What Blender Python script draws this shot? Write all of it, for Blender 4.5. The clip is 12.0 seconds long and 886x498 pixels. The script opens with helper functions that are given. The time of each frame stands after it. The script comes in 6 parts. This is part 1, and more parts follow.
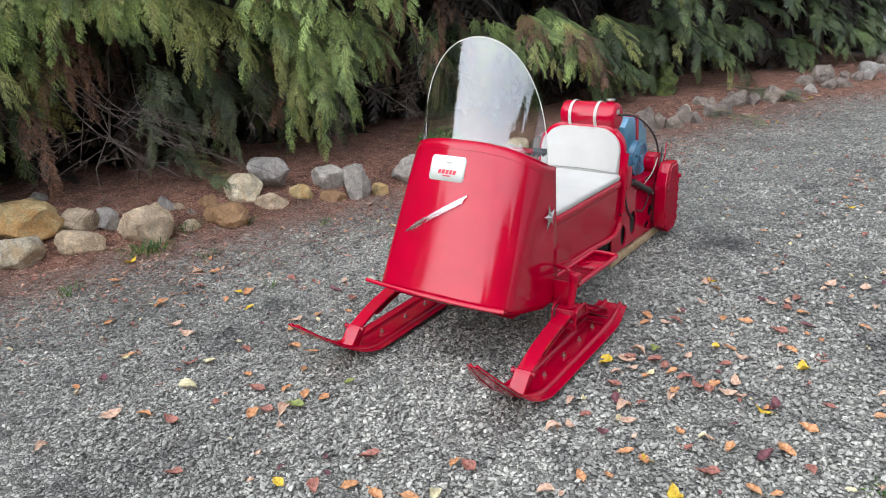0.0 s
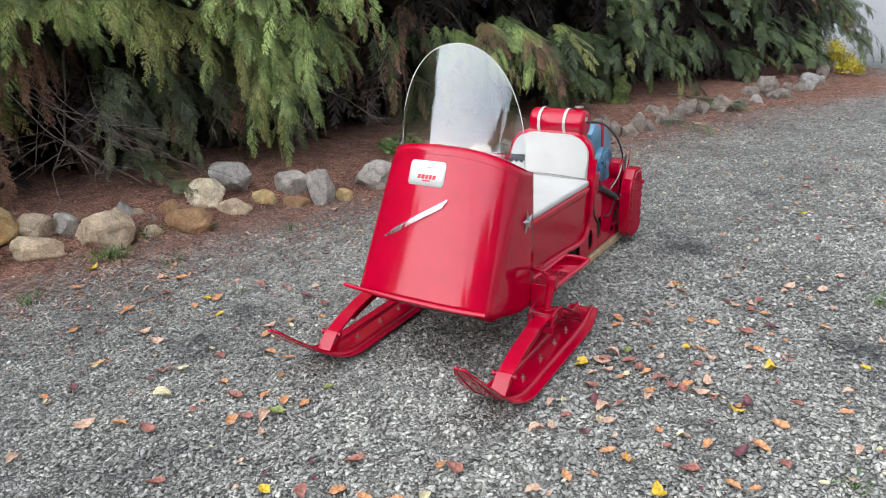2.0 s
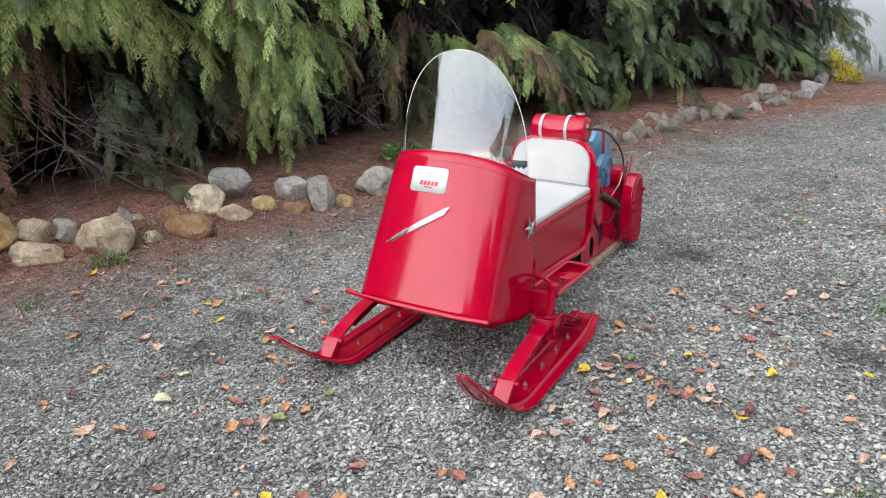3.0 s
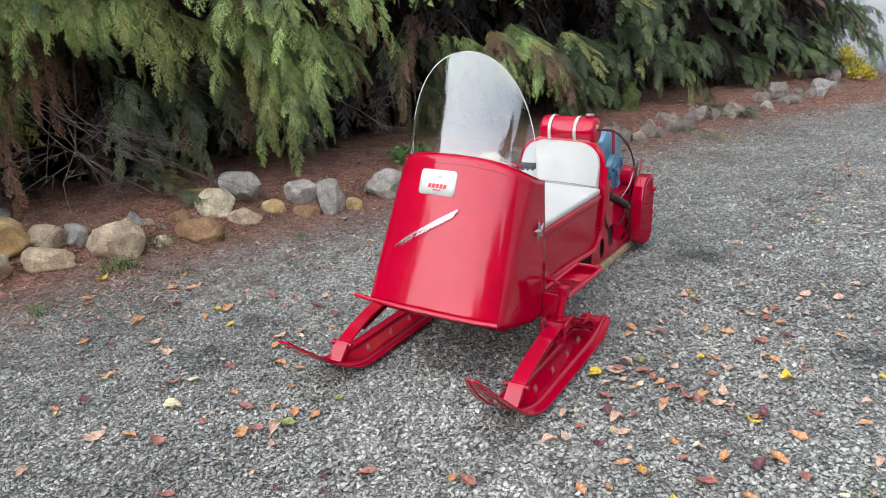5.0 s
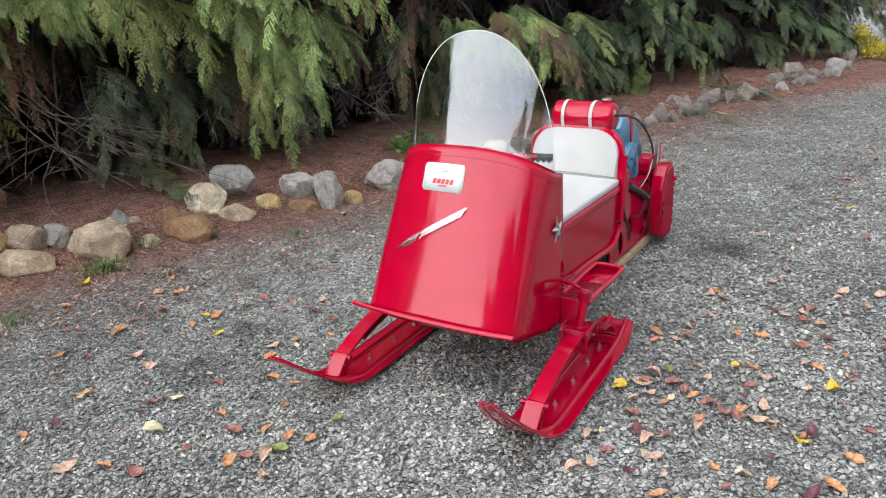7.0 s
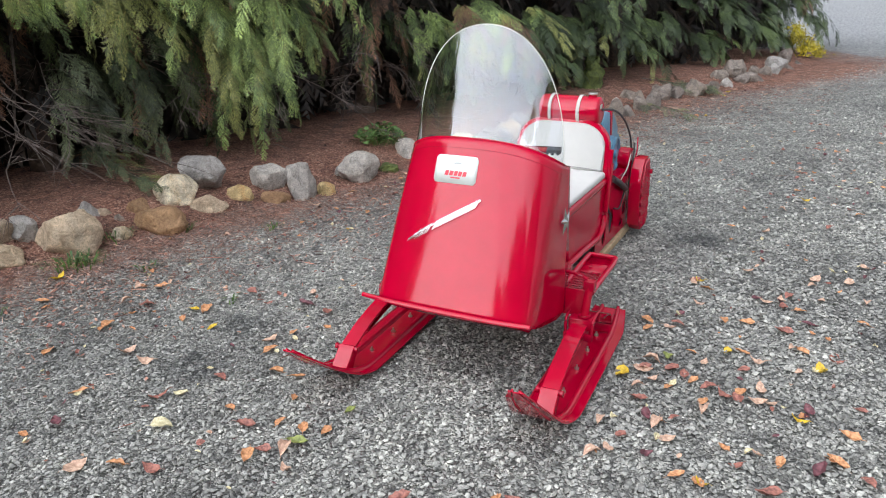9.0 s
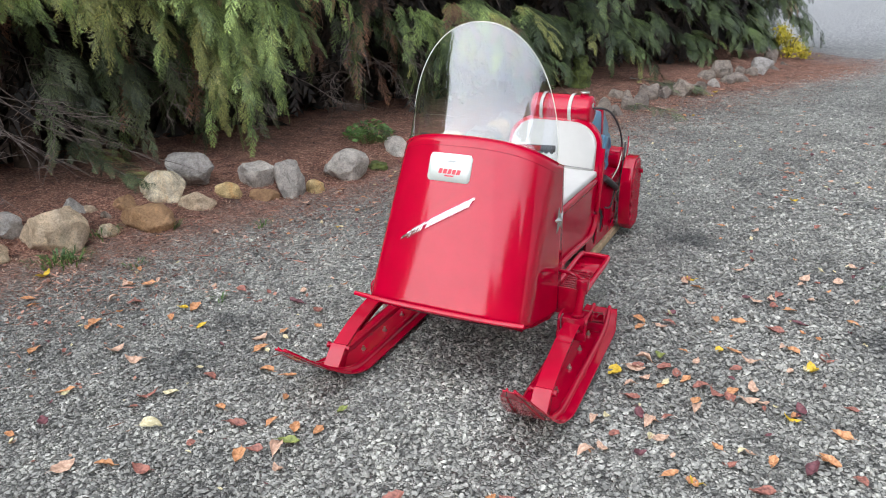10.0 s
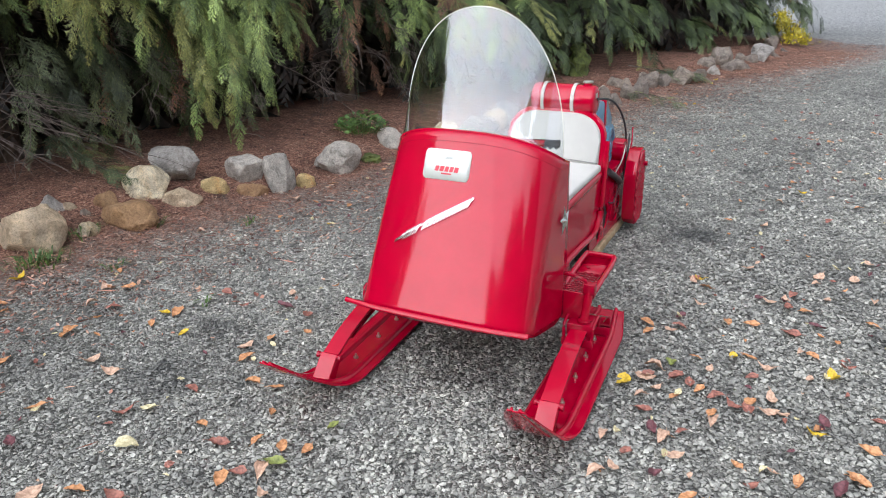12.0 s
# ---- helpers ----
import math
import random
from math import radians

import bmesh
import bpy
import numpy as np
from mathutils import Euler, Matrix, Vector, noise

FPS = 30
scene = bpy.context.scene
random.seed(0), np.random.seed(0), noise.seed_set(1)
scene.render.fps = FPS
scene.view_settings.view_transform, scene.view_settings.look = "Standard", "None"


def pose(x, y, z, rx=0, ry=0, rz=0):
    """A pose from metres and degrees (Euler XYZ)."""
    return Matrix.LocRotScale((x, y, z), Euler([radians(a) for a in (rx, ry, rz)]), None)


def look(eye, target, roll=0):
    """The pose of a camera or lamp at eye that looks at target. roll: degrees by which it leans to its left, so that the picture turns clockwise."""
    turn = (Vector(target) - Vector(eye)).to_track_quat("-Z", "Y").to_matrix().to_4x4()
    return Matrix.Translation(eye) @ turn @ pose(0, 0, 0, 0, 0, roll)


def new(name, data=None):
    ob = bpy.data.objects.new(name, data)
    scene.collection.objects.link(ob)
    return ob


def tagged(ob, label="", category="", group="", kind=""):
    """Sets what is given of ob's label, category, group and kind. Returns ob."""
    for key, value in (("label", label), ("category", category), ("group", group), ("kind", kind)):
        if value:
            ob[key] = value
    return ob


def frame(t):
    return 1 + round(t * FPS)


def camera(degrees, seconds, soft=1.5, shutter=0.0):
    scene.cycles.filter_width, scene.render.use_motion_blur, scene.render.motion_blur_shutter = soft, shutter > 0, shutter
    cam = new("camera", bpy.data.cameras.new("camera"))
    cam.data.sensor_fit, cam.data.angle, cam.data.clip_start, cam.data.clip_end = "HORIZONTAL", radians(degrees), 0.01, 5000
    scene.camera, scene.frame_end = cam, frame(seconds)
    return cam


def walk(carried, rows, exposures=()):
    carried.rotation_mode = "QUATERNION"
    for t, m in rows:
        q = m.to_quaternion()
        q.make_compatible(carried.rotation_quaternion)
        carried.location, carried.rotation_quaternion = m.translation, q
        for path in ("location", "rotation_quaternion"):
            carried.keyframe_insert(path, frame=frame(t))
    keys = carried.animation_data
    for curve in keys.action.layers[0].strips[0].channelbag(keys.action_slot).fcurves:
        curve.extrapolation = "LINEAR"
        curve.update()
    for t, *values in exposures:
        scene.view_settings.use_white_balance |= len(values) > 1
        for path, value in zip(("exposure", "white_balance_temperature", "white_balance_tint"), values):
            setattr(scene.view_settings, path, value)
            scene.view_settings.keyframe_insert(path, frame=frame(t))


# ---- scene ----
cam = camera(60.2, 12.0, soft=1.0)
PATH = [
    (0, (1.825, -2.265, 1.505), (0.657, -0.787, 0.833), -2.3),
    (0.5, (1.776, -2.331, 1.512), (0.638, -0.828, 0.843), -2.5),
    (1, (1.757, -2.358, 1.512), (0.653, -0.828, 0.848), -2.2),
    (1.5, (1.744, -2.357, 1.507), (0.669, -0.808, 0.841), -1.5),
    (2, (1.735, -2.354, 1.507), (0.675, -0.791, 0.847), -1.1),
    (2.5, (1.722, -2.352, 1.505), (0.667, -0.783, 0.854), -0.9),
    (3, (1.717, -2.356, 1.505), (0.659, -0.786, 0.861), -0.9),
    (5, (1.715, -2.337, 1.506), (0.632, -0.782, 0.866), -1.6),
    (5.5, (1.686, -2.297, 1.494), (0.602, -0.747, 0.846), -1.6),
    (6, (1.626, -2.178, 1.485), (0.536, -0.635, 0.827), -1.9),
    (6.5, (1.578, -2.093, 1.470), (0.488, -0.557, 0.798), -2.2),
    (6.7, (1.563, -2.080, 1.461), (0.471, -0.545, 0.790), -2.4),
    (8.3, (1.338, -2.256, 1.472), (0.356, -0.658, 0.776), -1.6),
    (8.5, (1.322, -2.258, 1.472), (0.357, -0.651, 0.775), -1.4),
    (9, (1.310, -2.262, 1.475), (0.376, -0.636, 0.779), -0.9),
    (9.5, (1.294, -2.264, 1.474), (0.379, -0.627, 0.777), -0.6),
    (10, (1.278, -2.262, 1.470), (0.378, -0.619, 0.770), -0.3),
    (10.5, (1.265, -2.257, 1.464), (0.379, -0.609, 0.757), -0.1),
    (11, (1.250, -2.249, 1.464), (0.367, -0.601, 0.753), -0.0),
    (11.5, (1.218, -2.212, 1.457), (0.338, -0.565, 0.739), -0.1),
    (12, (1.178, -2.095, 1.449), (0.295, -0.455, 0.721), -0.5),
]
walk(cam, [(t, look(eye, target, roll)) for t, eye, target, roll in PATH])

# ---- light ----
world = bpy.data.worlds.new("overcast_sky")
scene.world = world
world.use_nodes = True
SUN_AZ = Vector((-0.46, -0.80, 0.48)).normalized()
BRIGHT = Vector((-0.02, -0.84, 0.54)).normalized()


def wire(tree, a, b):
    tree.links.new(a, b)


def build_world():
    t = world.node_tree
    t.nodes.clear()
    out = t.nodes.new("ShaderNodeOutputWorld")
    bg = t.nodes.new("ShaderNodeBackground")
    sky = t.nodes.new("ShaderNodeTexSky")
    sky.sky_type = "NISHITA"
    sky.sun_disc = False
    sky.sun_elevation = math.asin(SUN_AZ.z)
    sky.sun_rotation = math.atan2(SUN_AZ.x, SUN_AZ.y)
    sky.air_density, sky.dust_density = 1.0, 3.0
    co = t.nodes.new("ShaderNodeTexCoord")
    dot = t.nodes.new("ShaderNodeVectorMath")
    dot.operation = "DOT_PRODUCT"
    dot.inputs[1].default_value = BRIGHT
    wire(t, co.outputs["Generated"], dot.inputs[0])
    glow = t.nodes.new("ShaderNodeMapRange")
    glow.inputs["From Min"].default_value = 0.30
    glow.inputs["From Max"].default_value = 0.80
    glow.inputs["To Min"].default_value = 7.6
    glow.inputs["To Max"].default_value = 45.0
    wire(t, dot.outputs["Value"], glow.inputs["Value"])
    cloud = t.nodes.new("ShaderNodeTexNoise")
    cloud.inputs["Scale"].default_value = 3.2
    cloud.inputs["Detail"].default_value = 5.0
    wire(t, co.outputs["Generated"], cloud.inputs["Vector"])
    ramp = t.nodes.new("ShaderNodeMapRange")
    ramp.inputs["From Min"].default_value, ramp.inputs["From Max"].default_value = 0.3, 0.7
    ramp.inputs["To Min"].default_value, ramp.inputs["To Max"].default_value = 0.92, 1.07
    wire(t, cloud.outputs["Fac"], ramp.inputs["Value"])
    mul = t.nodes.new("ShaderNodeMath")
    mul.operation = "MULTIPLY"
    wire(t, glow.outputs["Result"], mul.inputs[0])
    wire(t, ramp.outputs["Result"], mul.inputs[1])
    grey = t.nodes.new("ShaderNodeMix")
    grey.data_type = "RGBA"
    grey.blend_type = "MULTIPLY"
    grey.inputs["Factor"].default_value = 1.0
    grey.inputs[6].default_value = (0.925, 0.98, 1.085, 1)
    wire(t, mul.outputs[0], grey.inputs[7])
    mix = t.nodes.new("ShaderNodeMix")
    mix.data_type = "RGBA"
    mix.inputs["Factor"].default_value = 0.85
    wire(t, sky.outputs[0], mix.inputs[6])
    wire(t, grey.outputs[2], mix.inputs[7])
    wire(t, mix.outputs[2], bg.inputs["Color"])
    bg.inputs["Strength"].default_value = 0.100
    wire(t, bg.outputs[0], out.inputs[0])


build_world()
sun = new("sun", bpy.data.lights.new("sun", "SUN"))
sun.data.energy, sun.data.angle, sun.data.color = 0.62, radians(60), (1.0, 0.97, 0.93)
sun.matrix_world = look(SUN_AZ * 50, (0, 0, 0))


# ---- materials ----
def material(name, colour, rough=0.5, metal=0.0, coat=0.0):
    m = bpy.data.materials.new(name)
    m.use_nodes = True
    b = m.node_tree.nodes["Principled BSDF"]
    b.inputs["Base Color"].default_value = (*colour, 1)
    b.inputs["Roughness"].default_value = rough
    b.inputs["Metallic"].default_value = metal
    b.inputs["Coat Weight"].default_value = coat
    b.inputs["Coat Roughness"].default_value = 0.04
    return m, m.node_tree, b


def node(t, kind, **values):
    n = t.nodes.new(kind)
    for key, value in values.items():
        n.inputs[key.replace("_", " ")].default_value = value
    return n


def ramp_of(t, source, stops, mode="LINEAR"):
    r = t.nodes.new("ShaderNodeValToRGB")
    r.color_ramp.interpolation = mode
    e = r.color_ramp.elements
    while len(e) < len(stops):
        e.new(0.5)
    for k, (at, c) in zip(e, stops):
        k.position = at
        k.color = (*c, 1)
    wire(t, source, r.inputs[0])
    return r


def spot(t):
    """Object coordinates."""
    c = t.nodes.new("ShaderNodeTexCoord")
    return c.outputs["Object"]


def mixed(t, a, b, fac, mode="MIX"):
    m = t.nodes.new("ShaderNodeMix")
    m.data_type, m.blend_type = "RGBA", mode
    for s, v in ((m.inputs[6], a), (m.inputs[7], b), (m.inputs["Factor"], fac)):
        if isinstance(v, (int, float)):
            s.default_value = v
        elif isinstance(v, tuple):
            s.default_value = (*v, 1)
        else:
            wire(t, v, s)
    return m.outputs[2]


def relief(t, b, height, strength, distance=0.01):
    n = node(t, "ShaderNodeBump", Strength=strength, Distance=distance)
    wire(t, height, n.inputs["Height"])
    wire(t, n.outputs[0], b.inputs["Normal"])
    return n


def speckled(name, dark, light, scale, rough=0.6, metal=0.0, coat=0.0, bump=0.2, depth=0.004, low=0.35, high=0.65):
    m, t, b = material(name, light, rough, metal, coat)
    n = node(t, "ShaderNodeTexNoise", Scale=scale, Detail=6.0, Roughness=0.6)
    wire(t, spot(t), n.inputs["Vector"])
    wire(t, ramp_of(t, n.outputs["Fac"], [(low, dark), (high, light)]).outputs[0], b.inputs["Base Color"])
    if bump:
        relief(t, b, n.outputs["Fac"], bump, depth)
    return m


def red_paint(name, colour, rough, coat):
    m, t, b = material(name, colour, rough, 0.0, coat)
    n = node(t, "ShaderNodeTexNoise", Scale=7.0, Detail=5.0, Roughness=0.65)
    wire(t, spot(t), n.inputs["Vector"])
    deep = tuple(0.86 * c for c in colour)
    wire(t, ramp_of(t, n.outputs["Fac"], [(0.35, deep), (0.65, colour)]).outputs[0], b.inputs["Base Color"])
    r = node(t, "ShaderNodeMapRange", From_Min=0.3, From_Max=0.75, To_Min=0.75 * rough, To_Max=1.35 * rough)
    wire(t, n.outputs["Fac"], r.inputs["Value"])
    wire(t, r.outputs[0], b.inputs["Roughness"])
    p = node(t, "ShaderNodeTexNoise", Scale=38.0, Detail=2.0)
    wire(t, spot(t), p.inputs["Vector"])
    relief(t, b, p.outputs["Fac"], 0.012, 0.001)
    b.inputs["Specular IOR Level"].default_value = 0.0
    b.inputs["Coat IOR"].default_value = 1.48
    b.inputs["Coat Roughness"].default_value = 0.09
    return m


RED = red_paint("red_enamel", (0.46, 0.0002, 0.024), 0.6, 1.0)
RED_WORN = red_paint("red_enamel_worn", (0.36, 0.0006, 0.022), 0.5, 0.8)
WHITE = speckled("white_vinyl", (0.50, 0.49, 0.465), (0.57, 0.555, 0.525), 5.0, 0.45, bump=0.08)
PIPING = speckled("grey_piping", (0.20, 0.19, 0.185), (0.30, 0.29, 0.28), 20.0, 0.5)
CHROME = speckled("cast_chrome", (0.62, 0.62, 0.62), (0.82, 0.82, 0.80), 60.0, 0.22, 1.0, bump=0.05)
STEEL = speckled("plated_steel", (0.45, 0.43, 0.40), (0.70, 0.68, 0.64), 40.0, 0.35, 1.0, bump=0.05)
RUBBER = speckled("black_rubber", (0.018, 0.018, 0.02), (0.05, 0.05, 0.052), 30.0, 0.55)
BLUE = speckled("blue_engine_paint", (0.05, 0.16, 0.26), (0.12, 0.30, 0.44), 9.0, 0.32, coat=0.3, bump=0.1)
CARD = speckled("white_decal", (0.64, 0.67, 0.62), (0.74, 0.76, 0.72), 12.0, 0.35, bump=0.0)
DECAL_RED, _, _ = material("decal_red_ink", (0.55, 0.02, 0.04), 0.4)
DECAL_GREY, _, _ = material("decal_grey_ink", (0.35, 0.37, 0.35), 0.4)
STRAP = speckled("white_strap", (0.50, 0.47, 0.43), (0.66, 0.63, 0.59), 30.0, 0.45, bump=0.05)
DARK = speckled("dark_inside", (0.008, 0.007, 0.007), (0.02, 0.017, 0.016), 8.0, 0.8)
WOOD = speckled("pale_softwood", (0.33, 0.22, 0.12), (0.52, 0.38, 0.23), 26.0, 0.6)
BARK = speckled("cedar_bark", (0.045, 0.028, 0.02), (0.12, 0.08, 0.06), 18.0, 0.85, bump=0.6, depth=0.02)
TWIG = speckled("bare_grey_twig", (0.06, 0.045, 0.038), (0.19, 0.15, 0.13), 30.0, 0.8)


def clear_sheet():
    m = bpy.data.materials.new("clear_acrylic")
    m.use_nodes = True
    t = m.node_tree
    t.nodes.clear()
    out = t.nodes.new("ShaderNodeOutputMaterial")
    glass = t.nodes.new("ShaderNodeBsdfGlass")
    glass.inputs["Color"].default_value = (0.95, 0.965, 0.98, 1)
    glass.inputs["Roughness"].default_value = 0.0
    glass.inputs["IOR"].default_value = 1.72
    wire(t, glass.outputs[0], out.inputs[0])
    return m


ACRYLIC = clear_sheet()
EDGE = speckled("pale_plastic_edge", (0.55, 0.56, 0.48), (0.80, 0.80, 0.72), 14.0, 0.35, bump=0.0)


def foliage(name, dark, light, rough=0.55):
    m, t, b = material(name, light, rough)
    n = node(t, "ShaderNodeTexNoise", Scale=2.6, Detail=3.0, Roughness=0.6)
    wire(t, spot(t), n.inputs["Vector"])
    f = node(t, "ShaderNodeTexNoise", Scale=45.0, Detail=2.0)
    wire(t, spot(t), f.inputs["Vector"])
    base = ramp_of(t, n.outputs["Fac"], [(0.36, dark), (0.66, light)]).outputs[0]
    fine = ramp_of(t, f.outputs["Fac"], [(0.3, (0.62, 0.62, 0.62)), (0.7, (1.2, 1.2, 1.2))]).outputs[0]
    g = t.nodes.new("ShaderNodeNewGeometry")
    each = ramp_of(t, g.outputs["Random Per Island"], [(0.0, (0.62, 0.64, 0.60)), (0.7, (1.0, 1.0, 1.0)), (1.0, (1.65, 1.55, 1.2))]).outputs[0]
    base = mixed(t, base, each, 1.0, "MULTIPLY")
    wire(t, mixed(t, base, fine, 1.0, "MULTIPLY"), b.inputs["Base Color"])
    b.inputs["Subsurface Weight"].default_value = 0.0
    return m


GREEN = foliage("cedar_green", (0.065, 0.105, 0.04), (0.46, 0.60, 0.20))
YELLOW = foliage("cedar_yellow_green", (0.17, 0.19, 0.06), (0.42, 0.43, 0.15))
DEAD = foliage("cedar_dead_brown", (0.12, 0.06, 0.04), (0.33, 0.17, 0.105))
# brown dead insides taken near black: the hollows' shade is in this colour
INNER_SHADE = foliage("inner_brown_shade", (0.014, 0.009, 0.007), (0.05, 0.032, 0.024))
# deep green of the far cedars; stands in for shade in the near ones
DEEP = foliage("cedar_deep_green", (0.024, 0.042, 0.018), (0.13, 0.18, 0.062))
GOLD = foliage("gold_shrub_leaf", (0.34, 0.29, 0.02), (0.70, 0.58, 0.05))
# grey-green of low branches, toned down to shade the fronds behind the boughs
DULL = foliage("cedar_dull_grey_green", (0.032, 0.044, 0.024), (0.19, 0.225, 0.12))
GRASS = foliage("weed_green", (0.06, 0.12, 0.03), (0.16, 0.27, 0.07))


def litter_brown():
    m, t, b = material("fallen_needle_brown", (0.2, 0.1, 0.06), 0.8)
    g = t.nodes.new("ShaderNodeNewGeometry")
    c = ramp_of(t, g.outputs["Random Per Island"], [(0.0, (0.05, 0.028, 0.022)), (0.45, (0.23, 0.10, 0.07)), (0.85, (0.46, 0.235, 0.165)), (1.0, (0.62, 0.44, 0.33))])
    wire(t, c.outputs[0], b.inputs["Base Color"])
    return m


NEEDLE = litter_brown()

# The border of stones runs from LINE_AT along LINE; the drive lies on its right.
LINE_AT, LINE = Vector((-2.42, 0.0, 0)), Vector((0.262, 0.965, 0)).normalized()
SIDE = Vector((LINE.y, -LINE.x, 0))


def behind(x, y):
    """How far a place lies behind the border, away from the drive."""
    return -((x - LINE_AT.x) * SIDE.x + (y - LINE_AT.y) * SIDE.y)


def ground_height(x, y):
    d = behind(x, y)
    k = min(max((d + 0.10) / 0.75, 0.0), 1.0)
    run = (x - LINE_AT.x) * LINE.x + (y - LINE_AT.y) * LINE.y
    bank = 0.13 * k * k * (3 - 2 * k) * min(max((13.5 - run) / 2.5, 0.0), 1.0)
    near = 1.0 if abs(x) < 14 and -6 < y < 24 else 0.0
    rough = near * 0.012 * noise.noise(Vector((x * 1.1, y * 1.1, 0.3)))
    return bank + rough * (0.4 + k)


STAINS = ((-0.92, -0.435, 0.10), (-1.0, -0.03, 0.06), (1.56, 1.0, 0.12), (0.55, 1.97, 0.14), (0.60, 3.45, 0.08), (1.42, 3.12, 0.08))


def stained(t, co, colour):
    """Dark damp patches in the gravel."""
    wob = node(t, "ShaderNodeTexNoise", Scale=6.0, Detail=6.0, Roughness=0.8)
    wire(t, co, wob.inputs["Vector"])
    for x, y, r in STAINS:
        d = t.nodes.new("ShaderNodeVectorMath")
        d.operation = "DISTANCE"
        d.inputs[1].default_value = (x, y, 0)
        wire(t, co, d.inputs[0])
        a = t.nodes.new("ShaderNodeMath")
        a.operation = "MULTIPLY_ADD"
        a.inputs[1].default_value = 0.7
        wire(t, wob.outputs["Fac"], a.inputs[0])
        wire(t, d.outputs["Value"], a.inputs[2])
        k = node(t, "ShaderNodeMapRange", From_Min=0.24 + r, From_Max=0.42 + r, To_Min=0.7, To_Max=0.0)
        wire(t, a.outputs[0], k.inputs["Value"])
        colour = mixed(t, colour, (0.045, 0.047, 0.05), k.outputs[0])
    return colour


def drifted(t, co, colour):
    """Broad drifts of paler and dustier gravel, and small damp patches in it."""
    for scale, rough, low, high in ((0.9, 0.7, (0.70, 0.70, 0.71), (1.10, 1.10, 1.10)), (8.0, 0.75, (0.60, 0.60, 0.61), (1.16, 1.16, 1.15)), (30.0, 0.6, (0.66, 0.66, 0.67), (1.26, 1.26, 1.25))):
        n = node(t, "ShaderNodeTexNoise", Scale=scale, Detail=6.0, Roughness=rough)
        wire(t, co, n.inputs["Vector"])
        colour = mixed(t, colour, ramp_of(t, n.outputs["Fac"], [(0.36, low), (0.60, high)]).outputs[0], 1.0, "MULTIPLY")
    return colour


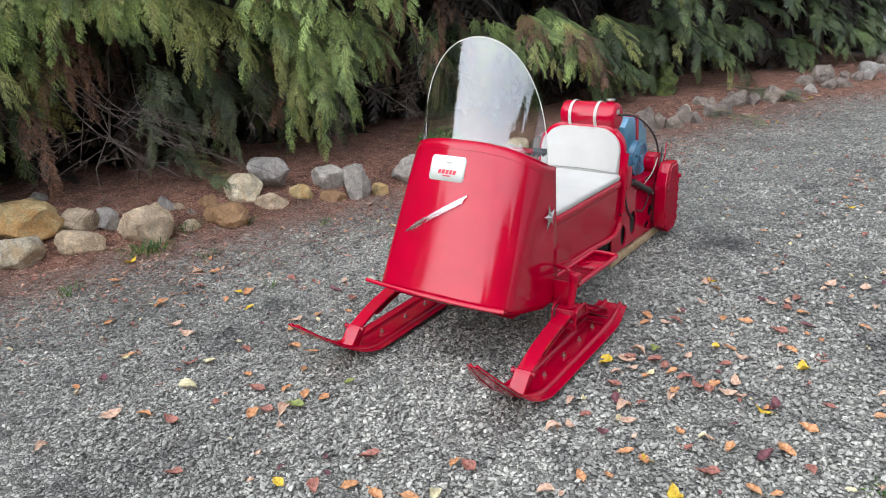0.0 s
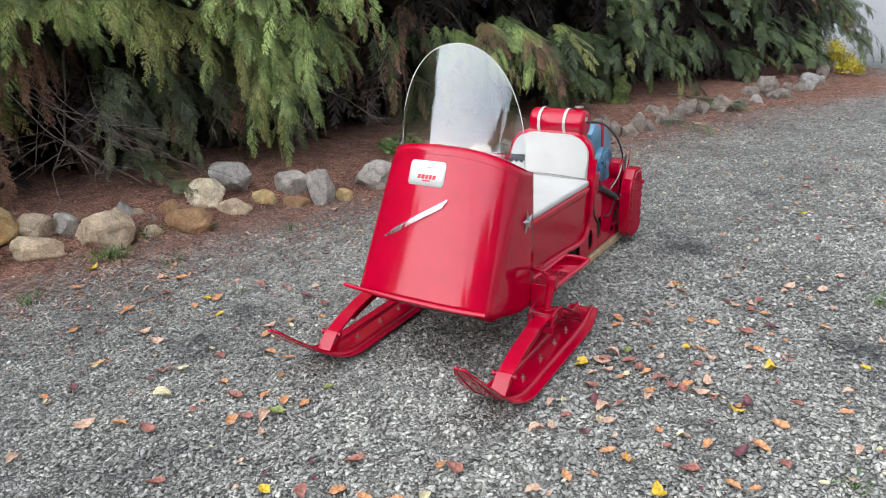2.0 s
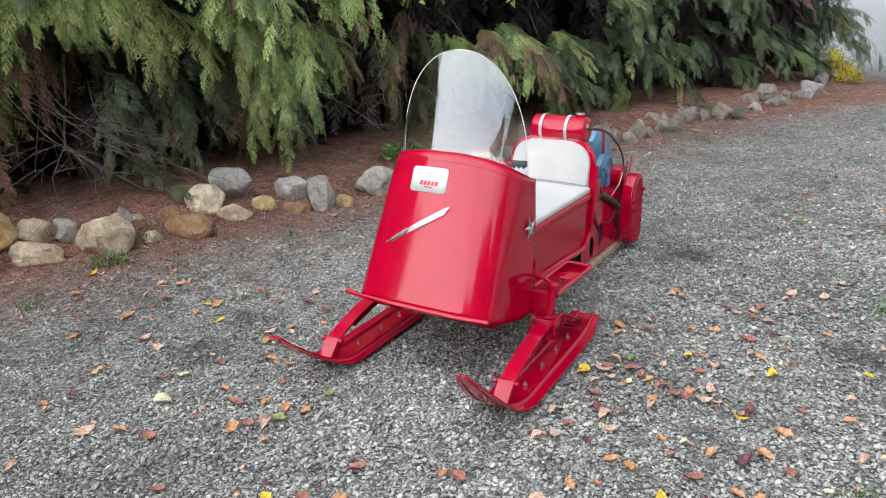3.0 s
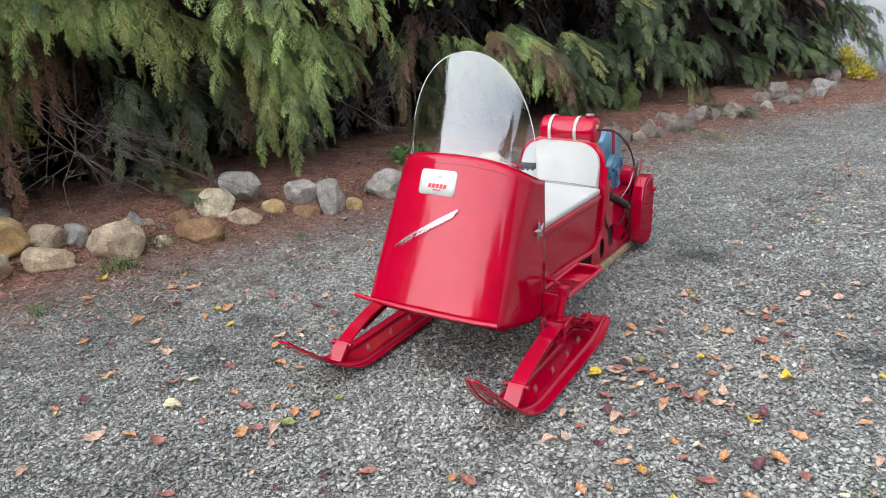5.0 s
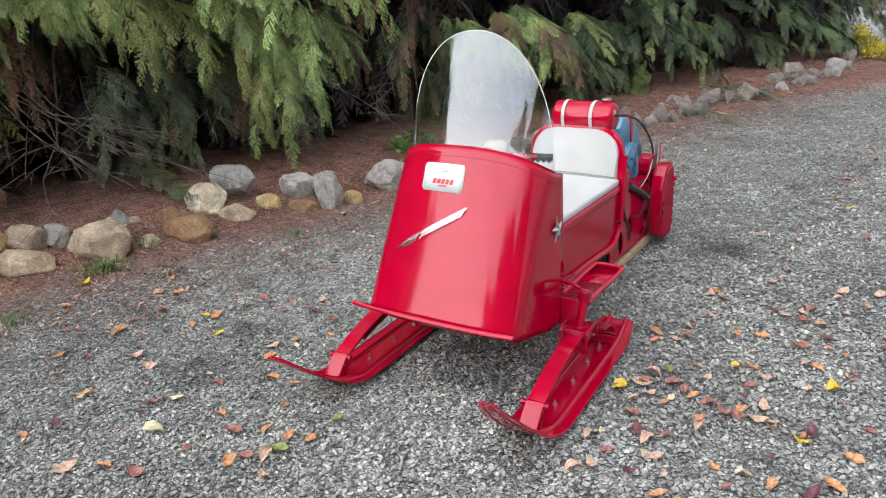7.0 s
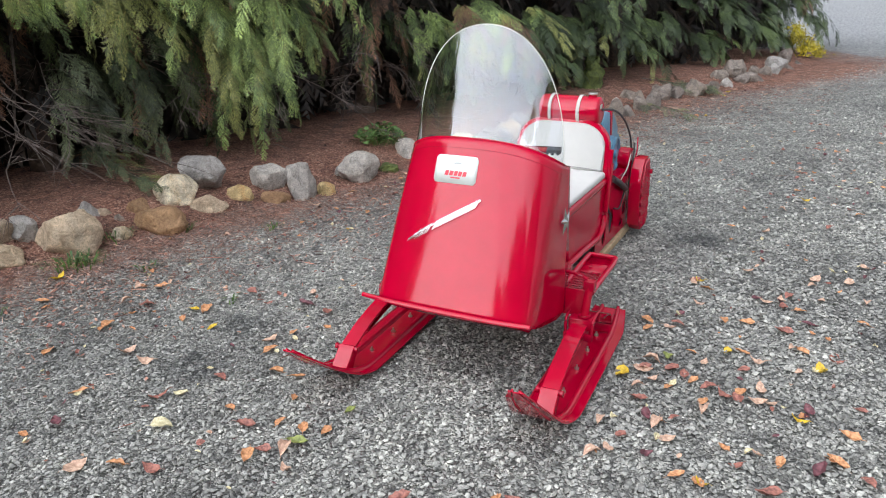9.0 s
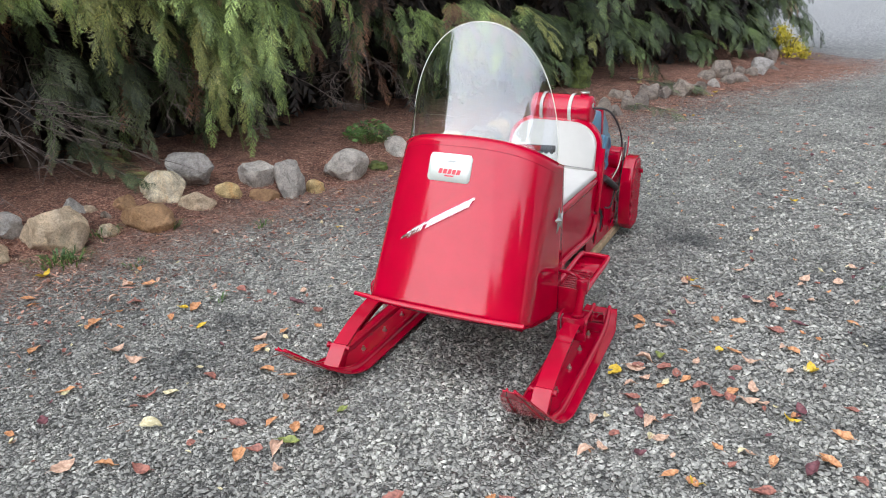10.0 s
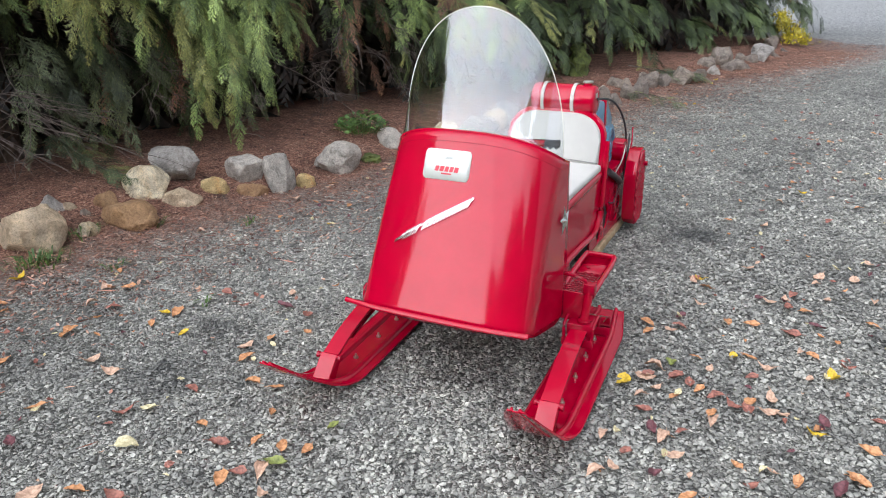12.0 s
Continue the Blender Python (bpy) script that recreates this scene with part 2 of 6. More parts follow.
def gravel_ground():
    m, t, b = material("gravel_and_needle_litter", (0.15, 0.15, 0.15), 0.85)
    co = spot(t)
    sep = t.nodes.new("ShaderNodeSeparateXYZ")
    wire(t, co, sep.inputs[0])
    along = t.nodes.new("ShaderNodeVectorMath")
    along.operation = "DOT_PRODUCT"
    along.inputs[1].default_value = -SIDE
    wire(t, co, along.inputs[0])
    wob = node(t, "ShaderNodeTexNoise", Scale=3.4, Detail=9.0, Roughness=0.8)
    wire(t, co, wob.inputs["Vector"])
    add = t.nodes.new("ShaderNodeMath")
    add.operation = "MULTIPLY_ADD"
    wire(t, wob.outputs["Fac"], add.inputs[0])
    add.inputs[1].default_value = 1.5
    wire(t, along.outputs["Value"], add.inputs[2])
    run = t.nodes.new("ShaderNodeVectorMath")
    run.operation = "DOT_PRODUCT"
    run.inputs[1].default_value = LINE
    wire(t, co, run.inputs[0])
    # the litter spreads onto the drive where the hedge ends
    spill = node(t, "ShaderNodeMapRange", From_Min=LINE_AT.dot(LINE) + 7.6, From_Max=LINE_AT.dot(LINE) + 10.2, To_Min=0.0, To_Max=0.7)
    wire(t, run.outputs["Value"], spill.inputs["Value"])
    spread = t.nodes.new("ShaderNodeMath")
    wire(t, add.outputs[0], spread.inputs[0])
    wire(t, spill.outputs[0], spread.inputs[1])
    edge = node(t, "ShaderNodeMapRange", From_Min=-LINE_AT.dot(SIDE) + 0.30, From_Max=-LINE_AT.dot(SIDE) + 0.85)
    wire(t, spread.outputs[0], edge.inputs["Value"])
    stop = node(t, "ShaderNodeMapRange", From_Min=LINE_AT.dot(LINE) + 12.6, From_Max=LINE_AT.dot(LINE) + 11.2)
    wire(t, run.outputs["Value"], stop.inputs["Value"])
    litter = t.nodes.new("ShaderNodeMath")
    litter.operation = "MULTIPLY"
    wire(t, edge.outputs[0], litter.inputs[0])
    wire(t, stop.outputs[0], litter.inputs[1])
    bent = node(t, "ShaderNodeTexNoise", Scale=55.0, Detail=2.0)
    wire(t, co, bent.inputs["Vector"])
    warp = t.nodes.new("ShaderNodeVectorMath")
    warp.operation = "MULTIPLY_ADD"
    warp.inputs[1].default_value = (0.004, 0.004, 0.004)
    wire(t, bent.outputs["Color"], warp.inputs[0])
    wire(t, co, warp.inputs[2])

    def packed(scale):
        f = node(t, "ShaderNodeTexVoronoi", Scale=scale, Randomness=1.0)
        e = node(t, "ShaderNodeTexVoronoi", Scale=scale, Randomness=1.0)
        e.feature = "DISTANCE_TO_EDGE"
        for q in (f, e):
            q.voronoi_dimensions = "2D"
            wire(t, warp.outputs[0], q.inputs["Vector"])
        tint = ramp_of(t, f.outputs["Color"], [(0.0, (0.13, 0.127, 0.115)), (0.35, (0.31, 0.304, 0.276)), (0.75, (0.46, 0.451, 0.41)), (1.0, (0.66, 0.645, 0.59))]).outputs[0]
        dark = ramp_of(t, e.outputs["Distance"], [(0.0, (0.14, 0.14, 0.14)), (0.035, (0.55, 0.55, 0.55)), (0.09, (1, 1, 1))]).outputs[0]
        dome = ramp_of(t, e.outputs["Distance"], [(0.0, (0, 0, 0)), (0.10, (0.85, 0.85, 0.85)), (0.3, (1, 1, 1))]).outputs[0]
        off = t.nodes.new("ShaderNodeVectorMath")
        off.operation = "SUBTRACT"
        wire(t, warp.outputs[0], off.inputs[0])
        wire(t, f.outputs["Position"], off.inputs[1])
        lean = t.nodes.new("ShaderNodeVectorMath")
        lean.operation = "SUBTRACT"
        wire(t, f.outputs["Color"], lean.inputs[0])
        lean.inputs[1].default_value = (0.5, 0.5, 0.5)
        slope = t.nodes.new("ShaderNodeVectorMath")
        slope.operation = "DOT_PRODUCT"
        wire(t, off.outputs[0], slope.inputs[0])
        wire(t, lean.outputs[0], slope.inputs[1])
        top = t.nodes.new("ShaderNodeMath")
        top.operation = "MULTIPLY_ADD"
        top.inputs[1].default_value = 3.6 * scale
        wire(t, slope.outputs["Value"], top.inputs[0])
        wire(t, dome, top.inputs[2])
        cut = t.nodes.new("ShaderNodeMath")
        cut.operation = "MULTIPLY"
        wire(t, top.outputs[0], cut.inputs[0])
        wire(t, dome, cut.inputs[1])
        return mixed(t, tint, dark, 1.0, "MULTIPLY"), cut.outputs[0]

    coarse, coarse_dome = packed(60.0)
    small, small_dome = packed(120.0)
    sel = node(t, "ShaderNodeTexNoise", Scale=16.0, Detail=3.0)
    wire(t, co, sel.inputs["Vector"])
    pick = ramp_of(t, sel.outputs["Fac"], [(0.49, (0, 0, 0)), (0.53, (1, 1, 1))]).outputs[0]
    stone = mixed(t, coarse, small, pick)
    dome = mixed(t, coarse_dome, small_dome, pick)
    stone = drifted(t, co, stone)
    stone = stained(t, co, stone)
    # far gravel: paler compacted stone, with open-sky brightness put into its colour
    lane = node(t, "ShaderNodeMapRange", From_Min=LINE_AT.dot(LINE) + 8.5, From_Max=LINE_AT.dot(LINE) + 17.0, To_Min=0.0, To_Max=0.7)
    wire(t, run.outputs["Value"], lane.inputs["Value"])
    sky_pale = ramp_of(t, sel.outputs["Fac"], [(0.40, (0.34, 0.35, 0.365)), (0.60, (0.70, 0.71, 0.72))]).outputs[0]
    stone = mixed(t, stone, sky_pale, lane.outputs[0])
    duffn = node(t, "ShaderNodeTexNoise", Scale=60.0, Detail=6.0, Roughness=0.75)
    wire(t, co, duffn.inputs["Vector"])
    duff = ramp_of(t, duffn.outputs["Fac"], [(0.36, (0.035, 0.018, 0.014)), (0.5, (0.27, 0.125, 0.088)), (0.66, (0.66, 0.42, 0.31))]).outputs[0]
    heap = node(t, "ShaderNodeTexNoise", Scale=7.0, Detail=5.0, Roughness=0.7)
    wire(t, co, heap.inputs["Vector"])
    duff = mixed(t, duff, ramp_of(t, heap.outputs["Fac"], [(0.36, (0.50, 0.48, 0.47)), (0.62, (1.15, 1.12, 1.08))]).outputs[0], 1.0, "MULTIPLY")
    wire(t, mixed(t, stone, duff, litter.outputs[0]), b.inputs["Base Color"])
    relief(t, b, mixed(t, dome, duffn.outputs["Fac"], litter.outputs[0]), 1.0, 0.012)
    return m


def pebble():
    m, t, b = material("crushed_grey_stone", (0.2, 0.2, 0.2), 0.8)
    g = t.nodes.new("ShaderNodeNewGeometry")
    c = ramp_of(t, g.outputs["Random Per Island"], [(0.0, (0.19, 0.185, 0.165)), (0.25, (0.325, 0.318, 0.286)), (0.75, (0.435, 0.426, 0.384)), (0.97, (0.49, 0.479, 0.43)), (1.0, (0.60, 0.585, 0.53))]).outputs[0]
    n = node(t, "ShaderNodeTexNoise", Scale=140.0, Detail=4.0)
    wire(t, spot(t), n.inputs["Vector"])
    f = ramp_of(t, n.outputs["Fac"], [(0.3, (0.75, 0.75, 0.75)), (0.7, (1.15, 1.15, 1.15))]).outputs[0]
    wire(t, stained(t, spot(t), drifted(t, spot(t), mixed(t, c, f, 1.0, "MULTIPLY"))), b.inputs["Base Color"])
    relief(t, b, n.outputs["Fac"], 0.3, 0.003)
    return m


def boulder(name, dark, light, accent):
    m, t, b = material(name, light, 0.8)
    n = node(t, "ShaderNodeTexNoise", Scale=13.0, Detail=10.0, Roughness=0.72, Distortion=0.6)
    wire(t, spot(t), n.inputs["Vector"])
    s = node(t, "ShaderNodeTexNoise", Scale=5.0, Detail=6.0, Roughness=0.65, Distortion=0.8)
    wire(t, spot(t), s.inputs["Vector"])
    base = ramp_of(t, n.outputs["Fac"], [(0.36, dark), (0.60, light)]).outputs[0]
    g = node(t, "ShaderNodeTexNoise", Scale=95.0, Detail=6.0, Roughness=0.8)
    wire(t, spot(t), g.inputs["Vector"])
    grit = ramp_of(t, g.outputs["Fac"], [(0.36, (0.62, 0.61, 0.60)), (0.5, (1, 1, 1)), (0.68, (1.28, 1.27, 1.25))]).outputs[0]
    mask = ramp_of(t, s.outputs["Fac"], [(0.46, (0, 0, 0)), (0.60, (0.85, 0.85, 0.85))]).outputs[0]
    base = mixed(t, mixed(t, base, accent, mask), grit, 1.0, "MULTIPLY")
    each = t.nodes.new("ShaderNodeObjectInfo")
    tone = ramp_of(t, each.outputs["Random"], [(0.0, (0.82, 0.82, 0.84)), (1.0, (1.16, 1.14, 1.10))]).outputs[0]
    wire(t, mixed(t, base, tone, 1.0, "MULTIPLY"), b.inputs["Base Color"])
    hsum = t.nodes.new("ShaderNodeMath")
    hsum.operation = "MULTIPLY_ADD"
    hsum.inputs[1].default_value = 0.25
    wire(t, g.outputs["Fac"], hsum.inputs[0])
    wire(t, n.outputs["Fac"], hsum.inputs[2])
    relief(t, b, hsum.outputs[0], 1.0, 0.045)
    return m


ROCKS = {
    "grey": boulder("grey_basalt", (0.27, 0.245, 0.22), (0.62, 0.57, 0.51), (0.44, 0.39, 0.34)),
    "tan": boulder("tan_granite", (0.36, 0.26, 0.17), (0.76, 0.60, 0.42), (0.56, 0.45, 0.33)),
    "pale": boulder("pale_granite", (0.34, 0.28, 0.20), (0.84, 0.74, 0.56), (0.62, 0.44, 0.24)),
    "brown": boulder("brown_sandstone", (0.27, 0.15, 0.075), (0.50, 0.30, 0.155), (0.36, 0.215, 0.115)),
    "mossy": boulder("mossy_ochre_stone", (0.38, 0.27, 0.12), (0.70, 0.53, 0.27), (0.58, 0.31, 0.11)),
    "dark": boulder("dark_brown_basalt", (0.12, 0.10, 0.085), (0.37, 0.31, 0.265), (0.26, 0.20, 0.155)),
    "blue": boulder("blue_grey_slate", (0.22, 0.205, 0.19), (0.54, 0.505, 0.47), (0.34, 0.315, 0.29)),
}
LEAVES = {}
for key, dark, light in (("orange", (0.42, 0.17, 0.06), (0.70, 0.35, 0.17)), ("yellow", (0.55, 0.34, 0.02), (0.75, 0.52, 0.05)), ("rust", (0.20, 0.07, 0.055), (0.42, 0.17, 0.125)), ("tan", (0.46, 0.26, 0.17), (0.70, 0.47, 0.34)), ("green", (0.15, 0.19, 0.04), (0.33, 0.36, 0.10)), ("plum", (0.10, 0.035, 0.045), (0.20, 0.07, 0.08)), ("cream", (0.55, 0.47, 0.26), (0.74, 0.66, 0.42))):
    LEAVES[key] = speckled(key + "_dry_leaf", tuple(0.7 * c for c in dark), light, 7.0, 0.6, bump=0.3)


# ---- shaping ----
def part(name, bm, mat, parent=None, label="", smooth=0.6, m=None):
    me = bpy.data.meshes.new(name)
    bmesh.ops.recalc_face_normals(bm, faces=bm.faces)
    bm.to_mesh(me)
    bm.free()
    me.materials.append(mat)
    if smooth:
        me.shade_smooth()
        me.set_sharp_from_angle(angle=smooth)
    ob = new(name, me)
    if parent:
        ob.parent = parent
    if m is not None:
        ob.matrix_basis = m
    if label:
        ob["label"] = label
    return ob


def box(x0, x1, y0, y1, z0, z1, r=0.0, seg=2):
    bm = bmesh.new()
    bmesh.ops.create_cube(bm, size=1)
    for v in bm.verts:
        v.co = Vector((x0 + (v.co.x + 0.5) * (x1 - x0), y0 + (v.co.y + 0.5) * (y1 - y0), z0 + (v.co.z + 0.5) * (z1 - z0)))
    if r:
        bmesh.ops.bevel(bm, geom=bm.edges, offset=r, segments=seg, affect="EDGES", profile=0.6)
    return bm


def smooth_line(points, steps=6):
    p = [Vector(q) for q in points]
    if len(p) < 3:
        return p
    ext = [2 * p[0] - p[1]] + p + [2 * p[-1] - p[-2]]
    out = []
    for i in range(1, len(ext) - 2):
        a, b, c, d = ext[i - 1 : i + 3]
        for k in range(steps):
            s = k / steps
            out.append(0.5 * ((2 * b) + (c - a) * s + (2 * a - 5 * b + 4 * c - d) * s * s + (3 * b - a - 3 * c + d) * s**3))
    return out + [p[-1]]


def tube(points, r, sides=10, steps=6, r1=None, flat=None, bm=None, closed=False):
    """A tube along points; flat = (width, thickness) makes a flat bar whose width lies across 'up'."""
    line = smooth_line(points, steps)
    bm = bm or bmesh.new()
    rings = []
    n = len(line)
    for i, p in enumerate(line):
        d = (line[min(i + 1, n - 1)] - line[max(i - 1, 0)]).normalized()
        up = Vector((0, 0, 1)) if abs(d.z) < 0.95 else Vector((0, 1, 0))
        a = d.cross(up).normalized()
        b = a.cross(d).normalized()
        rad = r if r1 is None else r + (r1 - r) * i / max(n - 1, 1)
        if flat:
            w, h = flat
            ring = [bm.verts.new(p + a * sx * w / 2 + b * sy * h / 2) for sx, sy in ((-1, -1), (1, -1), (1, 1), (-1, 1))]
        else:
            ring = [bm.verts.new(p + (a * math.cos(q) + b * math.sin(q)) * rad) for q in (2 * math.pi * k / sides for k in range(sides))]
        rings.append(ring)
    for r0, r2 in zip(rings, rings[1:]):
        for k in range(len(r0)):
            bm.faces.new((r0[k], r0[(k + 1) % len(r0)], r2[(k + 1) % len(r0)], r2[k]))
    bm.faces.new(rings[0])
    bm.faces.new(rings[-1][::-1])
    return bm


def prism(outline, x0, x1, bevel=0.0):
    """A (y, z) outline pushed out from x0 to x1."""
    bm = bmesh.new()
    a = [bm.verts.new((x0, y, z)) for y, z in outline]
    b = [bm.verts.new((x1, y, z)) for y, z in outline]
    for k in range(len(a)):
        j = (k + 1) % len(a)
        bm.faces.new((a[k], a[j], b[j], b[k]))
    bm.faces.new(a)
    bm.faces.new(b[::-1])
    if bevel:
        bmesh.ops.bevel(bm, geom=bm.edges, offset=bevel, segments=2, affect="EDGES", profile=0.6)
    return bm


def disc(axis, centre, r, depth, seg=28, bevel=0.0, r2=None):
    bm = bmesh.new()
    bmesh.ops.create_cone(bm, segments=seg, radius1=r, radius2=r if r2 is None else r2, depth=depth, cap_ends=True)
    turn = {"x": pose(0, 0, 0, 0, 90, 0), "y": pose(0, 0, 0, -90, 0, 0), "z": Matrix()}[axis]
    bm.transform(Matrix.Translation(centre) @ turn)
    if bevel:
        rim = [e for e in bm.edges if len(e.link_faces) == 2 and e.calc_face_angle() > 0.9]
        bmesh.ops.bevel(bm, geom=rim, offset=bevel, segments=3, affect="EDGES", profile=0.5)
    return bm


def plate_with_holes(name, outline, holes, thick, mat, parent, x):
    """A (y, z) sheet at x with real holes: outlines as lists of points."""
    cu = bpy.data.curves.new(name, "CURVE")
    cu.dimensions, cu.fill_mode, cu.extrude = "2D", "BOTH", thick / 2
    for ring in [outline] + holes:
        s = cu.splines.new("POLY")
        s.points.add(len(ring) - 1)
        for q, (y, z) in zip(s.points, ring):
            q.co = (y, z, 0, 1)
        s.use_cyclic_u = True
    tmp = new(name, cu)
    me = bpy.data.meshes.new_from_object(tmp)
    bpy.data.objects.remove(tmp)
    me.transform(Matrix(((0, 0, 1, x), (1, 0, 0, 0), (0, 1, 0, 0), (0, 0, 0, 1))))
    me.materials.clear()
    me.materials.append(mat)
    ob = new(name, me)
    ob.parent = parent
    return ob


def oval(cy, cz, ry, rz, n=18, tilt=0.0):
    c, s = math.cos(tilt), math.sin(tilt)
    return [(cy + c * ry * math.cos(a) - s * rz * math.sin(a), cz + s * ry * math.cos(a) + c * rz * math.sin(a)) for a in (2 * math.pi * k / n for k in range(n))]


def joined(name, verts, faces, mats, index=None, parent=None, label=""):
    """One mesh from arrays of points and faces."""
    me = bpy.data.meshes.new(name)
    v = np.asarray(verts, np.float32)
    f = np.asarray(faces, np.int32)
    k = f.shape[1]
    me.vertices.add(len(v))
    me.vertices.foreach_set("co", v.ravel())
    me.loops.add(f.size)
    me.loops.foreach_set("vertex_index", f.ravel())
    me.polygons.add(len(f))
    me.polygons.foreach_set("loop_start", np.arange(len(f), dtype=np.int32) * k)
    for m in mats:
        me.materials.append(m)
    if index is not None:
        me.polygons.foreach_set("material_index", np.asarray(index, np.int32))
    me.update(calc_edges=True)
    ob = new(name, me)
    if parent:
        ob.parent = parent
    if label:
        ob["label"] = label
    return ob


def thing(name, m, label, category, group=""):
    e = new(name)
    e.empty_display_size = 0.1
    e.matrix_basis = m
    return tagged(e, label, category, group)

# ---- ground ----
def graded(near0, near1, step, far0, far1):
    a = list(np.arange(near0, near1 + step / 2, step))
    s, lo, hi = step, [], []
    while (a[0] if not lo else lo[-1]) > far0:
        s *= 1.35
        lo.append((lo[-1] if lo else a[0]) - s)
    s = step
    while (a[-1] if not hi else hi[-1]) < far1:
        s *= 1.35
        hi.append((hi[-1] if hi else a[-1]) + s)
    return lo[::-1] + a + hi


def build_ground():
    xs, ys = graded(-5.0, 4.0, 0.1, -900, 900), graded(-3.0, 13.0, 0.1, -900, 900)
    v = [(x, y, ground_height(x, y)) for y in ys for x in xs]
    w = len(xs)
    f = [(j * w + i, j * w + i + 1, (j + 1) * w + i + 1, (j + 1) * w + i) for j in range(len(ys) - 1) for i in range(w - 1)]
    ob = joined("ground", v, f, [gravel_ground()])
    ob.data.shade_smooth()
    tagged(ob, "grey crushed gravel drive with brown needle litter along a hedge", "ground", kind="structure")


build_ground()

# ---- snowmobile ----
SLED = thing("snowmobile", pose(0.095, -0.149, 0, 0, 0, 2.5), "vintage bright red snowmobile with clear windshield parked on gravel", "snowmobile")
AX, E2, P0 = Vector((0, 0.371, 0.928)), Vector((0, 0.928, -0.371)), Vector((0, -0.015, 0.335))
COWL_H = 0.62


def cowl_size(h):
    k = h / COWL_H
    return 0.31 - 0.015 * k, 0.13 + 0.07 * k, 3.2 - 1.0 * k


def cowl_at(th, h, out=0.0):
    """A place on the cowl: th turns round its nose, h runs up it."""
    w, d, n = cowl_size(min(h, COWL_H))
    w, d = w + out, d + out
    s, c = math.sin(th), math.cos(th)
    x = math.copysign(abs(s) ** (2 / n) * w, s)
    return P0 + AX * h + E2 * (d * (1 - abs(c) ** (2 / n)) - out) + Vector((x, 0, 0))


def on_cowl(x, h, out=0.0):
    w, d, n = cowl_size(h)
    return cowl_at(math.asin(max(-1, min(1, math.copysign((abs(x) / w) ** (n / 2), x)))), h, out)


def build_cowl():
    bm = bmesh.new()
    rows, half, sides = 24, 30, 6
    grid = []
    for j in range(rows + 1):
        k = j / rows
        row = []
        cols = [(-1, m) for m in range(sides, 0, -1)] + [(0, m) for m in range(2 * half + 1)] + [(1, m) for m in range(1, sides + 1)]
        for s, m in cols:
            th = (m / half - 1) * math.pi / 2 if s == 0 else s * math.pi / 2
            drop = 0.035 * abs(math.sin(th)) ** 3
            h = k * (COWL_H - drop)
            p = cowl_at(th, h)
            if s:
                p.y += (0.445 - p.y) * m / sides
                p.z -= 0.09 * m / sides * (1 - k) + 0.02 * k * m / sides
            row.append(bm.verts.new(p))
        grid.append(row)
    for r0, r1 in zip(grid, grid[1:]):
        for a, b, c, d in zip(r0, r0[1:], r1[1:], r1):
            bm.faces.new((a, b, c, d))
    bmesh.ops.bisect_plane(bm, geom=bm.verts[:] + bm.edges[:] + bm.faces[:], plane_co=(0, 0, 0.232), plane_no=(0, 0, -1), clear_outer=True)
    ob = part("cowl", bm, RED, SLED, "glossy red sheet-metal cowl", smooth=0.9)
    s = ob.modifiers.new("thickness", "SOLIDIFY")
    s.thickness, s.offset = 0.003, -1
    # rolled bead along the top edge
    edge = [cowl_at((m / 30 - 1) * math.pi / 2, COWL_H - 0.035 * abs(math.sin((m / 30 - 1) * math.pi / 2)) ** 3, -0.001) for m in range(61)]
    part("rim_bead", tube(edge, 0.0025, 8, 1), RED, SLED)
    # seam under the band
    line = [cowl_at((m / 20 - 1) * math.pi / 2, COWL_H - 0.035 * abs(math.sin((m / 20 - 1) * math.pi / 2)) ** 3 - 0.037, 0.0003) for m in range(41)]
    part("seam", tube(line, 0.0009, 6, 1), RED_WORN, SLED)
    # nose bumper strip
    bm = tube([(-0.327, -0.012, 0.347), (-0.2, -0.022, 0.345), (0, -0.026, 0.345), (0.2, -0.022, 0.345), (0.327, -0.012, 0.347)], 0.0085, 10)
    bump = part("bumper_rail", bm, RED, SLED, "rolled red steel rail along the nose")
    bm = bmesh.new()
    xs = [-0.32 + 0.032 * i for i in range(21)]
    f0 = [bm.verts.new((x, -0.024 + 0.12 * (x * 1.0) ** 2, 0.343)) for x in xs]
    f1 = [bm.verts.new((x, min(0.055, on_cowl(max(-0.3, min(0.3, x)), 0).y + 0.01), 0.322)) for x in xs]
    for a, b, c, d in zip(f0, f0[1:], f1[1:], f1):
        bm.faces.new((a, b, c, d))
    fl = part("flange", bm, RED_WORN, bump)
    s = fl.modifiers.new("thickness", "SOLIDIFY")
    s.thickness = 0.004
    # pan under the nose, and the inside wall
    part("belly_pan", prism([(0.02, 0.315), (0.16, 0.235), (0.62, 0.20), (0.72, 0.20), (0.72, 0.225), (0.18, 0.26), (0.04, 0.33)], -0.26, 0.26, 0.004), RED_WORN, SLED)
    part("frame_side", prism([(0.16, 0.24), (0.44, 0.20), (0.62, 0.155), (0.72, 0.20), (0.72, 0.30), (0.44, 0.34)], 0.225, 0.240, 0.003), RED, SLED)
    part("frame_side", prism([(0.16, 0.24), (0.44, 0.20), (0.62, 0.155), (0.72, 0.20), (0.72, 0.30), (0.44, 0.34)], -0.240, -0.225, 0.003), RED, SLED)
    # dash closing the inside
    part("dash_panel", prism([(0.43, 0.24), (0.45, 0.24), (0.40, 0.74), (0.38, 0.74)], -0.27, 0.27), DARK, SLED)


build_cowl()


